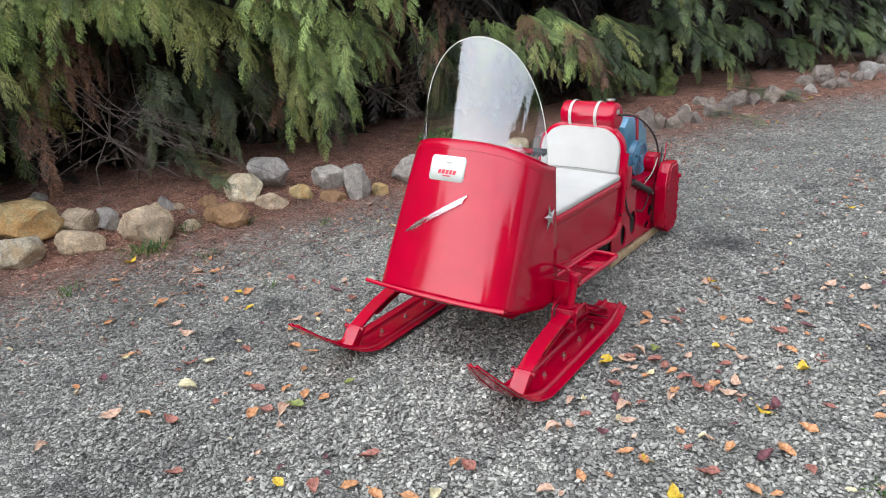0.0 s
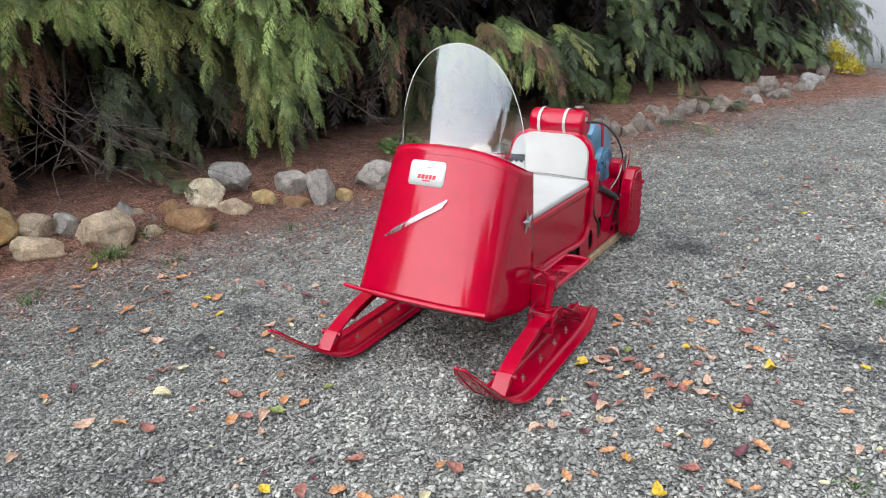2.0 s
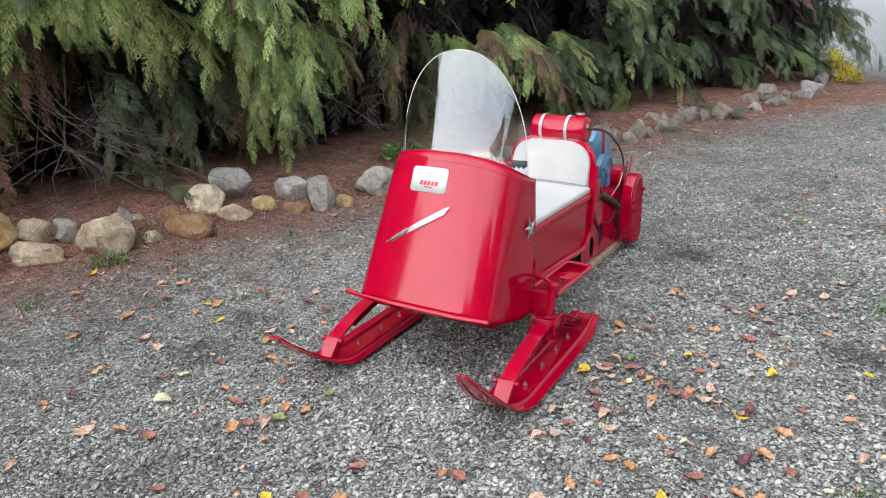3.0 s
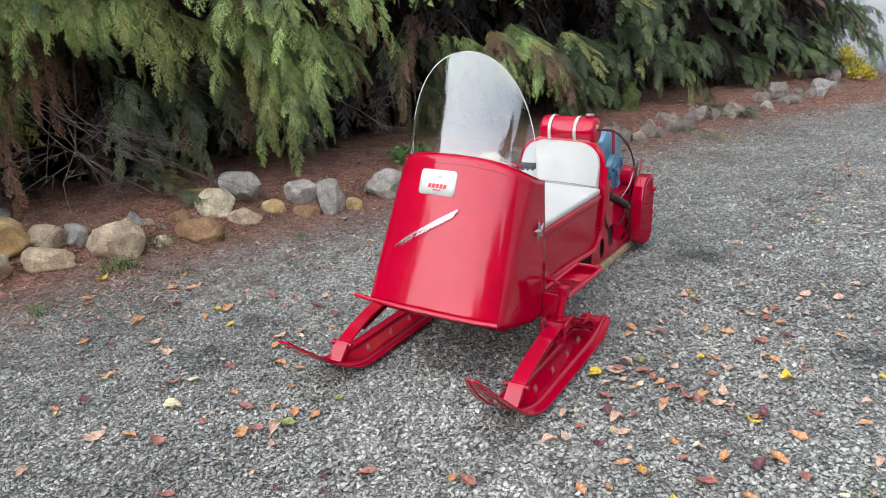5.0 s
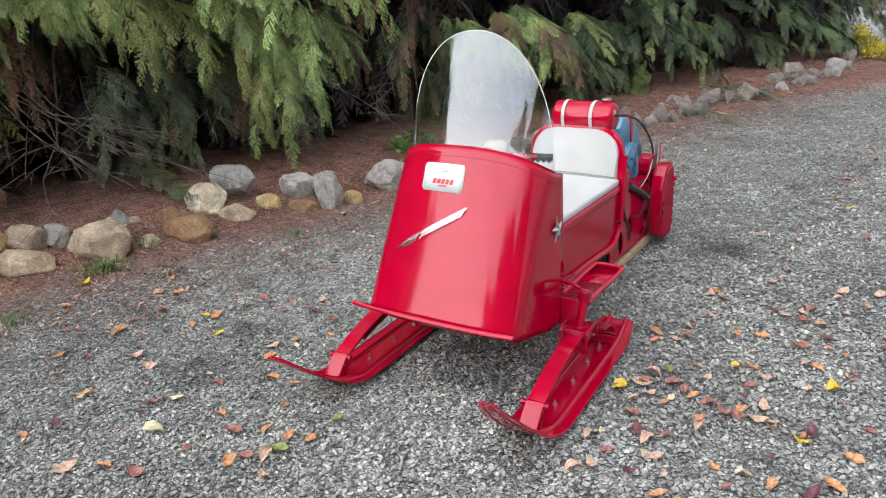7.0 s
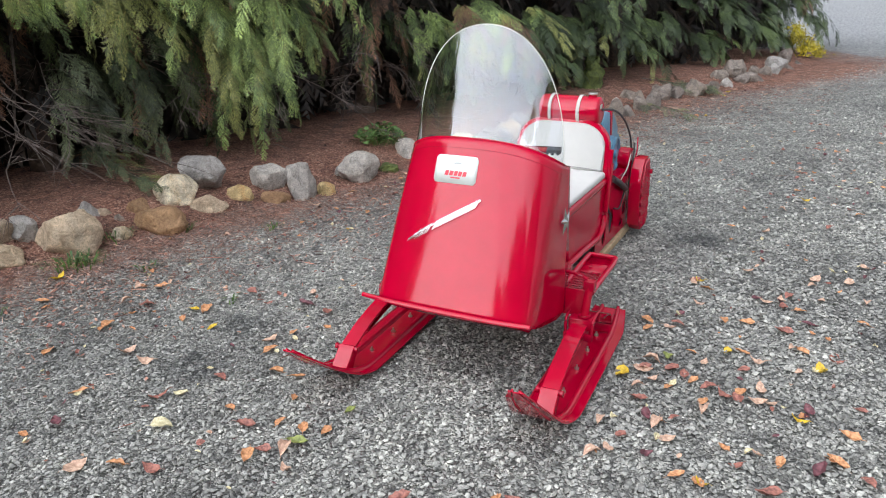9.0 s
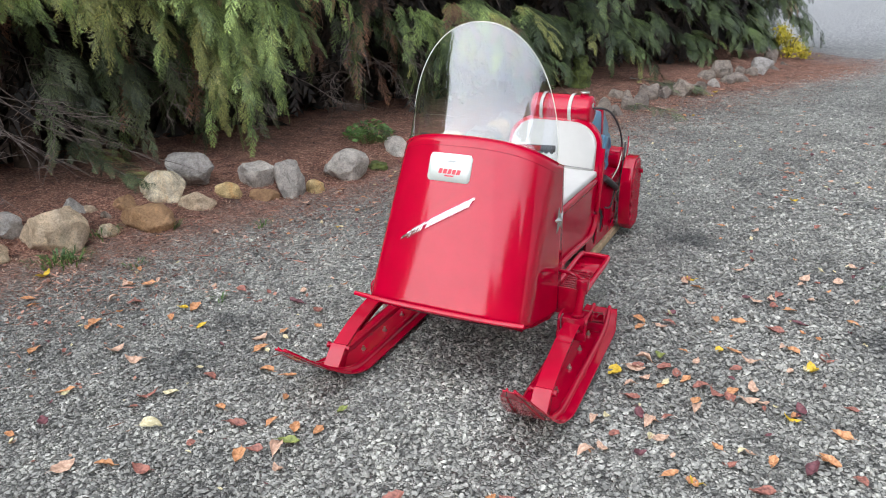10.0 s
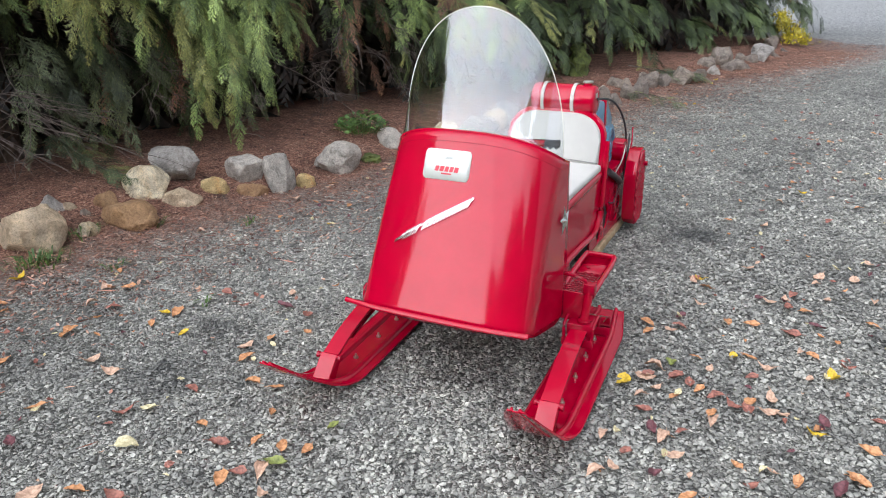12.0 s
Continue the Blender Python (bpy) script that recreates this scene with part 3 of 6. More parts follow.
def build_windshield():
    bm = bmesh.new()
    cols, rows = 48, 16
    grid = []
    for m in range(cols + 1):
        q = 2 * m / cols - 1
        th = q * math.pi / 2 * 0.985
        drop = 0.035 * abs(math.sin(th)) ** 3
        tall = 0.39 * max(0.0, 1 - abs(q) ** 1.8) ** 0.88
        low = COWL_H - drop - 0.03
        col = [bm.verts.new(cowl_at(th, low + (tall + 0.03 + 0.012) * j / rows, -0.006)) for j in range(rows + 1)]
        grid.append(col)
    for a, b in zip(grid, grid[1:]):
        for j in range(rows):
            bm.faces.new((a[j], b[j], b[j + 1], a[j + 1]))
    rim = [c[-1].co.copy() for c in grid]
    ob = part("windshield", bm, ACRYLIC, SLED, "clear curved acrylic windshield", smooth=1.2)
    ob.visible_shadow = False
    s = ob.modifiers.new("thickness", "SOLIDIFY")
    s.thickness, s.use_rim = 0.002, False
    low = rim[-1] + Vector((-0.002, 0.0, -0.03))
    part("edge_trim", tube([rim[0] + Vector((0, 0, -0.03))] + rim + [low], 0.0018, 8, 1), EDGE, ob, "pale plastic edging")


build_windshield()


def build_emblems():
    # white decal with red and grey print
    def patch(x0, x1, h0, h1, out, slant=0.0, n=10, r=0.0):
        bm = bmesh.new()
        lo, hi = [], []
        for i in range(n + 1):
            x = x0 + (x1 - x0) * i / n
            e = 0.0
            if r:
                g = min(x - x0, x1 - x)
                e = r - math.sqrt(max(0.0, r * r - max(0.0, r - g) ** 2))
            lo.append(bm.verts.new(on_cowl(x, h0 + e, out)))
            hi.append(bm.verts.new(on_cowl(x + slant * (h1 - h0), h1 - e, out)))
        for a, b, c, d in zip(lo, lo[1:], hi[1:], hi):
            bm.faces.new((a, b, c, d))
        return bm

    def thick(ob, t):
        s = ob.modifiers.new("thickness", "SOLIDIFY")
        s.thickness, s.offset = t, 1
        return ob

    decal = thick(part("decal", patch(-0.116, 0.050, 0.456, 0.555, 0.0015, 0.0, 24, 0.012), CARD, SLED, "white decal with red and grey printed marks", smooth=1.0), 0.0006)
    x = -0.073
    for w in (0.014, 0.015, 0.013, 0.013, 0.014):
        part("print_bar", patch(x, x + w, 0.483, 0.500, 0.003, 0.2, 2), DECAL_RED, decal)
        x += w + 0.0035
    part("print_bar", patch(-0.048, -0.012, 0.4735, 0.4785, 0.003, 0.2, 4), DECAL_RED, decal)
    part("print_mark", patch(-0.045, -0.018, 0.524, 0.531, 0.003, 1.6, 4), DECAL_GREY, decal)
    # slanting chrome script as plain bars
    x0, h0, x1, h1 = -0.178, 0.236, 0.074, 0.398
    def at(s):
        return x0 + (x1 - x0) * s, h0 + (h1 - h0) * s
    first = None

    def bar(s0, s1, up, tall, slant=0.42):
        bm = bmesh.new()
        lo, hi, dp = [], [], 0.006
        for s in (s0, (s0 + s1) / 2, s1):
            x, h = at(s)
            lo.append((x, h + up))
            hi.append((x + slant * tall, h + up + tall))
        quads = [on_cowl(x, h, 0.002) for x, h in lo + hi[::-1]]
        tops = [on_cowl(x, h, 0.002 + dp) for x, h in lo + hi[::-1]]
        a = [bm.verts.new(p) for p in quads]
        b = [bm.verts.new(p) for p in tops]
        bm.faces.new(b)
        for k in range(len(a)):
            j = (k + 1) % len(a)
            bm.faces.new((a[k], a[j], b[j], b[k]))
        return bm

    script = part("emblem", bar(0.10, 1.02, 0.004, 0.0045, 0.3), CHROME, SLED, "slanting chrome nameplate on the cowl", smooth=0)
    part("emblem_bar", bar(0.0, 0.13, -0.004, 0.011), CHROME, script, smooth=0)
    s = 0.11
    for w in (0.048, 0.052, 0.056, 0.022, 0.056, 0.060, 0.064, 0.060, 0.050, 0.044, 0.050, 0.058):
        if w < 0.03:
            part("emblem_bar", bar(s, s + 0.8 * w, 0.004, 0.008), CHROME, script, smooth=0)
        else:
            part("emblem_bar", bar(s, s + 0.24 * w, -0.013, 0.036), CHROME, script, smooth=0)
            part("emblem_bar", bar(s + 0.62 * w, s + 0.86 * w, -0.013, 0.036), CHROME, script, smooth=0)
        s += w + 0.021
    # cast star on the cowl's flank
    bm = bmesh.new()
    mid = bm.verts.new((0.012, 0, 0))
    ring = []
    for k in range(10):
        r = 0.055 if k % 2 == 0 else 0.019
        an = math.pi / 2 + k * math.pi / 5 + 0.15
        ring.append(bm.verts.new((0, r * 0.8 * math.cos(an), r * math.sin(an))))
    for k in range(10):
        bm.faces.new((mid, ring[k], ring[(k + 1) % 10]))
    bm.faces.new(ring[::-1])
    part("star_badge", bm, CHROME, SLED, "cast chrome star badge", smooth=0, m=pose(0.309, 0.372, 0.600, 0, 0, -3))


build_emblems()


def build_seat():
    side = [(0.70, 0.225), (1.30, 0.205), (1.385, 0.225), (1.425, 0.29), (1.44, 0.40), (1.44, 0.47), (0.72, 0.47), (0.70, 0.44)]
    part("tub_side", prism(side, 0.156, 0.164), RED, SLED, "red seat box side panel")
    part("tub_side", prism(side, -0.295, -0.287), RED, SLED)
    part("tub_front", box(-0.287, 0.156, 0.70, 0.708, 0.225, 0.46), RED, SLED)
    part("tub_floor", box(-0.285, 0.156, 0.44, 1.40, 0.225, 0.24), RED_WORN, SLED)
    # rolled red edge under the cushion
    part("seat_rim", box(-0.303, 0.173, 0.705, 1.44, 0.446, 0.487, 0.017, 4), RED, SLED)
    bm = box(-0.296, 0.166, 0.715, 1.425, 0.484, 0.516, 0.012, 3)
    bmesh.ops.subdivide_edges(bm, edges=[e for e in bm.edges if e.calc_length() > 0.2], cuts=8, use_grid_fill=True)
    for v in bm.verts:
        if v.co.z > 0.505:
            k = (1 - ((v.co.x + 0.065) / 0.232) ** 2) * (1 - ((v.co.y - 1.07) / 0.36) ** 2)
            v.co.z += 0.010 * max(0, k) + 0.002 * noise.noise(v.co * 9)
    part("seat_cushion", bm, WHITE, SLED, "white vinyl bench cushion", smooth=0.9)

    def arch(w, z0, z1, r, n=9):
        pts = [(-w, z0), (w, z0)]
        for k in range(n + 1):
            a = math.pi / 2 * k / n
            pts.append((w - r + r * math.cos(a), z1 - 0.85 * r + 0.85 * r * math.sin(a)))
        for k in range(n + 1):
            a = math.pi / 2 * (1 + k / n)
            pts.append((-w + r + r * math.cos(a), z1 - 0.85 * r + 0.85 * r * math.sin(a)))
        return pts

    def slab(pts, y0, y1, lean, bevel, bow=0.0):
        bm = bmesh.new()
        a = [bm.verts.new((x - 0.073, y0 + lean * (z - 0.5), z)) for x, z in pts]
        b = [bm.verts.new((x - 0.073, y1 + lean * (z - 0.5), z)) for x, z in pts]
        for k in range(len(a)):
            j = (k + 1) % len(a)
            bm.faces.new((a[k], a[j], b[j], b[k]))
        fa = bm.faces.new(a)
        bm.faces.new(b[::-1])
        if bevel:
            bmesh.ops.bevel(bm, geom=[e for e in fa.edges], offset=bevel, segments=3, affect="EDGES", profile=0.6)
        return bm

    part("backrest_shell", slab(arch(0.238, 0.30, 0.758, 0.150), 1.445, 1.475, 0.12, 0.008), RED, SLED, "red backrest surround with rounded corners")
    part("backrest_cushion", slab(arch(0.218, 0.508, 0.739, 0.130), 1.425, 1.449, 0.12, 0.012), WHITE, SLED, "white vinyl backrest cushion")
    part("seam_piping", tube([(-0.29, 1.424, 0.522), (-0.06, 1.422, 0.528), (0.145, 1.424, 0.522)], 0.0022, 6), PIPING, SLED)
    for x in (0.174, -0.305):
        part("frame_tube", tube([(x, 0.46, 0.262), (x, 0.72, 0.235), (x, 1.07, 0.222), (x, 1.30, 0.208), (x, 1.39, 0.235), (x, 1.43, 0.31), (x, 1.45, 0.42), (x, 1.455, 0.52), (x, 1.472, 0.62)], 0.0125, 10), RED, SLED)


build_seat()


def build_handlebar():
    bar = part("handlebar", tube([(-0.20, 0.40, 0.845), (-0.1, 0.38, 0.85), (0, 0.37, 0.85), (0.1, 0.38, 0.85), (0.22, 0.40, 0.848)], 0.011, 10), RED, SLED)
    part("steering_post", tube([(0, 0.37, 0.85), (0, 0.33, 0.55), (0, 0.30, 0.25)], 0.013, 10), RED_WORN, SLED)
    for s in (1, -1):
        line = [(s * (0.165 + 0.0114 * k), 0.397 + 0.0022 * k, 0.848) for k in range(10)]
        bm = tube(line, 0.0125, 12, 1)
        for k in range(5):
            p = Vector((s * (0.18 + 0.019 * k), 0.398 + 0.004 * k, 0.8355))
            bmesh.ops.create_icosphere(bm, subdivisions=1, radius=0.0085, matrix=Matrix.Translation(p))
        part("grip", bm, RUBBER, bar, "black ribbed rubber grip")


build_handlebar()


def ski_section(w):
    """Half channel profile across the ski: (offset, height)."""
    half = [(0.40, 0.003), (0.46, 0.018), (0.49, 0.020), (0.57, 0.020), (0.60, 0.018), (0.65, 0.005), (0.97, 0.004), (1.0, 0.011)]
    return [(-a * w, z) for a, z in reversed(half)] + [(0, 0.003)] + [(a * w, z) for a, z in half]


SKI_WIDTH = ((-0.385, 0.022), (-0.34, 0.046), (-0.26, 0.068), (-0.14, 0.088), (0.0, 0.099), (0.70, 0.100), (0.88, 0.070), (0.90, 0.066))


def build_ski(s):
    """A ski steered a little to one side, with its leaf spring, clamp and spindle."""
    put = pose(0.397, 0.028, 0, 0, 0, 2.6) if s > 0 else pose(-0.403, 0, 0, 0, 0, 2.6)
    bent = 0.009 if s > 0 else 0.0
    spine = smooth_line([(0, 0.90, 0.03), (0, 0.84, 0.016), (0, 0.6, 0.010), (0, 0.3, 0.010), (0, 0.07, 0.011), (0, 0.0, 0.018), (0, -0.07, 0.040), (0, -0.14, 0.078), (0, -0.21, 0.128 + bent), (0, -0.275, 0.180 + 2 * bent), (0, -0.335, 0.230 + 3 * bent), (0, -0.385, 0.274 + 4 * bent)], 7)
    bm = bmesh.new()
    rings = []
    n = len(spine)
    for i, p in enumerate(spine):
        d = (spine[min(i + 1, n - 1)] - spine[max(i - 1, 0)]).normalized()
        up = Vector((1, 0, 0)).cross(d).normalized()
        if up.z < 0:
            up = -up
        w = float(np.interp(p.y, [q for q, _ in SKI_WIDTH], [q for _, q in SKI_WIDTH]))
        fade = max(0.45, 1 - (-0.05 - p.y) / 0.42) if p.y < -0.05 else 1.0
        rings.append([bm.verts.new(Vector((x, p.y, p.z)) + up * z * fade) for x, z in ski_section(w)])
    for a, b in zip(rings, rings[1:]):
        for k in range(len(a) - 1):
            bm.faces.new((a[k], a[k + 1], b[k + 1], b[k]))
    ski = part("ski", bm, RED, SLED, "red pressed-steel ski with upturned tip", smooth=0.7, m=put)
    m = ski.modifiers.new("thickness", "SOLIDIFY")
    m.thickness, m.offset = 0.004, 0
    leaf = [(0, -0.034, 0.112), (0, 0.04, 0.140), (0, 0.12, 0.165), (0, 0.25, 0.190), (0, 0.40, 0.196), (0, 0.50, 0.172), (0, 0.60, 0.128), (0, 0.655, 0.105)]
    part("spring_leaf", tube(leaf, 0, 4, 5, flat=(0.060, 0.010)), RED, ski, smooth=0.5)
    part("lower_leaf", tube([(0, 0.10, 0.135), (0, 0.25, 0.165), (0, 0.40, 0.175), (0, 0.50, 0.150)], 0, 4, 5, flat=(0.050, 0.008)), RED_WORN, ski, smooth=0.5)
    part("front_bracket", prism([(-0.100, 0.060), (-0.050, 0.034), (-0.006, 0.100), (-0.010, 0.122), (-0.026, 0.128), (-0.042, 0.114)], -0.032, 0.032, 0.004), RED, ski, smooth=0.5)
    pin = part("bracket_pin", disc("x", (0, -0.026, 0.117), 0.008, 0.086, 12, 0.002), RED_WORN, ski)
    for q in (-1, 1):
        part("pin_nut", disc("x", (q * 0.043, -0.026, 0.117), 0.0115, 0.010, 6, 0.001), RED_WORN, pin, smooth=0.4)
    part("rear_hook", tube([(0, 0.56, 0.142), (0, 0.63, 0.126), (0, 0.69, 0.098), (0, 0.715, 0.062), (0, 0.705, 0.034), (0, 0.675, 0.024)], 0, 4, 5, flat=(0.092, 0.008)), RED_WORN, ski, "rolled rear end of the leaf spring", smooth=0.5)
    part("saddle", box(-0.046, 0.046, 0.345, 0.435, 0.176, 0.222, 0.010), RED_WORN, ski)
    for q in (-1, 1):
        part("clamp_bolt", tube([(q * 0.050, 0.440, 0.18), (q * 0.051, 0.43, 0.226), (q * 0.051, 0.345, 0.226), (q * 0.050, 0.332, 0.19), (q * 0.045, 0.330, 0.150)], 0.006, 8), RED_WORN, ski)
    strap = part("saddle_strap", box(-0.056, 0.056, 0.322, 0.332, 0.146, 0.176, 0.004), RED_WORN, ski, smooth=0.5)
    part("strap_bolt", disc("y", (0, 0.320, 0.161), 0.007, 0.008, 6), RED_WORN, strap, smooth=0.4)
    for y in (0.155, 0.338, 0.50, 0.645):
        bm = disc("z", (0, y, 0.016), 0.0095, 0.012, 6)
        bmesh.ops.create_cone(bm, segments=10, radius1=0.0048, radius2=0.0038, depth=0.012, cap_ends=True, matrix=Matrix.Translation((0, y, 0.028)))
        part("bolt", bm, STEEL, ski, "plated bolt and nut", smooth=0.4)
    part("wear_runner", box(-0.012, 0.012, 0.03, 0.84, 0.0, 0.011), STEEL, ski)
    cx = 0.398 * s
    sp = part("spindle", tube([(cx - 0.008, 0.400, 0.215), (cx - 0.002, 0.412, 0.30), (cx + s * 0.004, 0.420, 0.362)], 0.0155, 12), RED, SLED)
    part("steering_arm", box(cx - 0.020, cx + 0.022, 0.402, 0.440, 0.326, 0.366, 0.007), RED_WORN, sp)
    part("spindle_collar", disc("z", (cx - 0.007, 0.402, 0.228), 0.024, 0.010, 18, 0.002), RED_WORN, sp)


for side_sign in (1, -1):
    build_ski(side_sign)


def build_footrest(s):
    """A tapering tubular footrest that falls a little to the rear: an upright front plate, a tread of expanded metal and a heel pan."""
    y0, y1 = 0.43, 0.91

    def at(u, y, up=0.0):
        k = (y - y0) / (y1 - y0)
        return (s * (0.288 - 0.034 * k + (0.116 + 0.004 * k) * u), y, 0.312 - 0.034 * k + up)

    fr = part("footrest", tube([at(0, y0), at(0, 0.6), at(0, y1 - 0.03), at(0.14, y1), at(0.8, y1), at(1, y1 - 0.035), at(1, 0.6), at(1, y0)], 0.0115, 10, 5), RED, SLED, "red tubular footrest with expanded metal tread")
    plate = prism([(y0 - 0.014, 0.214), (y0 - 0.004, 0.214), (y0 - 0.002, 0.322), (y0 - 0.012, 0.322)], *sorted((s * 0.280, s * 0.398)), 0.003)
    part("front_plate", plate, RED, fr)
    bm = bmesh.new()
    a = [bm.verts.new(at(u, y, -0.008)) for u, y in ((0, 0.68), (1, 0.68), (1, y1 - 0.008), (0, y1 - 0.008))]
    bm.faces.new(a)
    pan = part("heel_plate", bm, RED, fr)
    m = pan.modifiers.new("thickness", "SOLIDIFY")
    m.thickness, m.offset = 0.004, 0
    part("heel_rivet", disc("z", at(0.35, 0.74, -0.003), 0.007, 0.006, 10), RED_WORN, pan)
    bm = bmesh.new()
    ny, nx = 10, 5
    for i in range(nx + ny):
        for sgn in (1, -1):
            pts = []
            for k in range(ny + 1):
                u = (i - ny + k) / nx
                if -1e-6 <= u <= 1 + 1e-6:
                    pts.append(at(u if sgn > 0 else 1 - u, y0 + 0.25 * k / ny, -0.004 + 0.002 * sgn))
            if len(pts) > 1:
                tube([pts[0], pts[-1]], 0, 4, 1, flat=(0.004, 0.003), bm=bm)
    part("tread_mesh", bm, RED_WORN, fr, smooth=0)
    part("tie_rod", tube([(s * 0.20, 0.45, 0.384), (s * 0.30, 0.425, 0.386), (s * 0.370, 0.42, 0.378), (s * 0.395, 0.42, 0.352)], 0.0065, 8), RED_WORN, SLED)
    part("cross_tube", tube([(s * 0.19, 0.70, 0.24), (s * 0.27, 0.66, 0.29)], 0.010, 8), RED, SLED)


build_footrest(1)
build_footrest(-1)


def build_rear():
    for x in (0.136, -0.25):
        outline = [(1.40, 0.075), (2.07, 0.060), (2.12, 0.12), (2.12, 0.30), (1.98, 0.36), (1.80, 0.40), (1.62, 0.43), (1.46, 0.46), (1.40, 0.46)]
        holes = [oval(1.555, 0.145, 0.036, 0.062, tilt=0.15), oval(1.685, 0.182, 0.043, 0.068, tilt=0.12), oval(1.945, 0.185, 0.034, 0.036), oval(1.905, 0.112, 0.036, 0.020)]
        plate_with_holes("tunnel_side", outline, holes, 0.008, RED, SLED, x)
        part("skid_board", box(x - 0.016, x + 0.016, 1.38, 2.10, 0.016, 0.055, 0.003), WOOD, SLED, "pale softwood runner board")
    part("engine_deck", box(-0.25, 0.14, 1.46, 2.10, 0.395, 0.405, 0.002), RED_WORN, SLED)
    # track inside the tunnel, with bars across it
    tr = part("track", prism([(1.42, 0.06), (1.46, 0.02), (2.10, 0.02), (2.20, 0.08), (2.22, 0.16), (2.12, 0.26), (1.50, 0.30), (1.42, 0.24)], -0.235, 0.118, 0.006), RUBBER, SLED, "black rubber drive track")
    for k in range(11):
        part("cleat", box(-0.235, 0.12, 1.47 + 0.062 * k, 1.485 + 0.062 * k, 0.002, 0.021, 0.002), RUBBER, tr)
    part("rear_wheel", disc("x", (0.125, 1.70, 0.13), 0.075, 0.012, 24, 0.003), DARK, SLED)
    # chain guard
    guard = [(1.950, 0.09), (1.94, 0.20), (1.94, 0.335), (1.965, 0.41), (2.01, 0.456), (2.10, 0.456), (2.145, 0.415), (2.16, 0.33), (2.16, 0.10), (2.12, 0.042), (2.02, 0.042)]
    g = part("chain_guard", prism(guard, 0.164, 0.226, 0.005), RED, SLED, "red drive guard with expanded metal face")
    bm = bmesh.new()
    for sgn in (1, -1):
        for k in range(-14, 34):
            y0 = 1.93 + 0.024 * k
            pts = []
            for j in range(22):
                z = 0.058 + 0.0182 * j
                y = y0 + sgn * 0.016 * j - (0.0 if sgn > 0 else -0.0)
                inside = 1.952 + max(0, (z - 0.325) * 0.5, (0.09 - z) * 1.2) < y < 2.150 - max(0, (z - 0.33) * 0.4, (0.11 - z) * 0.6)
                if inside:
                    pts.append((0.2295 + 0.0012 * sgn, y, z))
            if len(pts) > 1:
                tube([pts[0], pts[-1]], 0, 4, 1, flat=(0.007, 0.006), bm=bm)
    part("mesh_face", bm, RED_WORN, g, smooth=0)
    part("guard_bolt", disc("x", (0.236, 2.13, 0.36), 0.012, 0.02, 10, 0.003), RED, g)
    # engine
    en = part("engine_block", box(-0.10, 0.085, 1.66, 1.93, 0.405, 0.60, 0.02, 3), BLUE, SLED, "blue painted engine behind the seat", m=pose(-0.042, 0.06, 0))
    part("cylinder_shroud", prism([(1.72, 0.57), (1.70, 0.69), (1.76, 0.738), (1.92, 0.71), (2.04, 0.61), (2.04, 0.55), (1.80, 0.545)], -0.06, 0.085, 0.018), BLUE, en)
    part("shroud_strap", prism([(1.845, 0.732), (1.885, 0.727), (1.90, 0.575), (1.865, 0.575)], -0.064, 0.089, 0.002), RED, en)
    rec = part("recoil_housing", disc("x", (0.095, 1.85, 0.493), 0.098, 0.055, 32, 0.014), BLUE, en, "round blue recoil starter housing")
    for r in (0.088, 0.074, 0.056):
        ring = [(0.1245, 1.85 + r * math.cos(a), 0.493 + r * math.sin(a)) for a in (2 * math.pi * k / 28 for k in range(29))]
        part("ring", tube(ring, 0.0045, 6, 1), BLUE, rec)
    part("hub", disc("x", (0.126, 1.85, 0.493), 0.022, 0.016, 16, 0.004), BLUE, rec)
    part("air_cleaner", disc("x", (0.150, 1.95, 0.452), 0.060, 0.075, 28, 0.012), RED, en)
    part("muffler", disc("y", (0.02, 2.05, 0.50), 0.04, 0.16, 20, 0.01), RED_WORN, en)
    part("bracket", box(0.07, 0.160, 1.53, 1.60, 0.405, 0.525, 0.01), RED, SLED)
    part("bracket", box(0.10, 0.15, 1.70, 1.76, 0.37, 0.41, 0.005), RED_WORN, SLED)
    part("clutch_housing", box(0.06, 0.15, 1.97, 2.10, 0.33, 0.44, 0.02), RED_WORN, SLED)
    # levers, rods and cables
    lev = part("clutch_lever", tube([(0.146, 1.96, 0.285), (0.155, 1.91, 0.303), (0.158, 1.87, 0.32)], 0.008, 8), STEEL, SLED)
    part("lever_grip", tube([(0.157, 1.88, 0.315), (0.160, 1.75, 0.375), (0.158, 1.60, 0.44)], 0.0165, 12, 4), RUBBER, lev, "black rubber lever grip")
    part("rod", tube([(0.145, 1.56, 0.44), (0.15, 1.54, 0.36), (0.146, 1.60, 0.27), (0.143, 1.68, 0.20)], 0.005, 6), RUBBER, SLED)
    part("rod", tube([(0.142, 1.72, 0.245), (0.15, 1.80, 0.225), (0.152, 1.87, 0.28), (0.15, 1.90, 0.34)], 0.004, 6), RUBBER, SLED)
    part("rod", tube([(0.13, 1.78, 0.34), (0.15, 1.93, 0.42), (0.14, 2.03, 0.50)], 0.0035, 6), STEEL, SLED)
    part("rod", tube([(0.15, 1.98, 0.30), (0.155, 2.02, 0.42), (0.15, 2.06, 0.53)], 0.0045, 6), RUBBER, SLED)
    part("rod", tube([(0.14, 2.0, 0.36), (0.16, 2.07, 0.46), (0.15, 2.13, 0.55)], 0.004, 6), RED_WORN, SLED)
    part("throttle_cable", tube([(0.10, 1.53, 0.80), (0.13, 1.62, 0.785), (0.138, 1.76, 0.735), (0.14, 1.92, 0.64), (0.14, 2.02, 0.53), (0.138, 2.02, 0.42)], 0.0052, 8), RUBBER, SLED, "black cable loop")
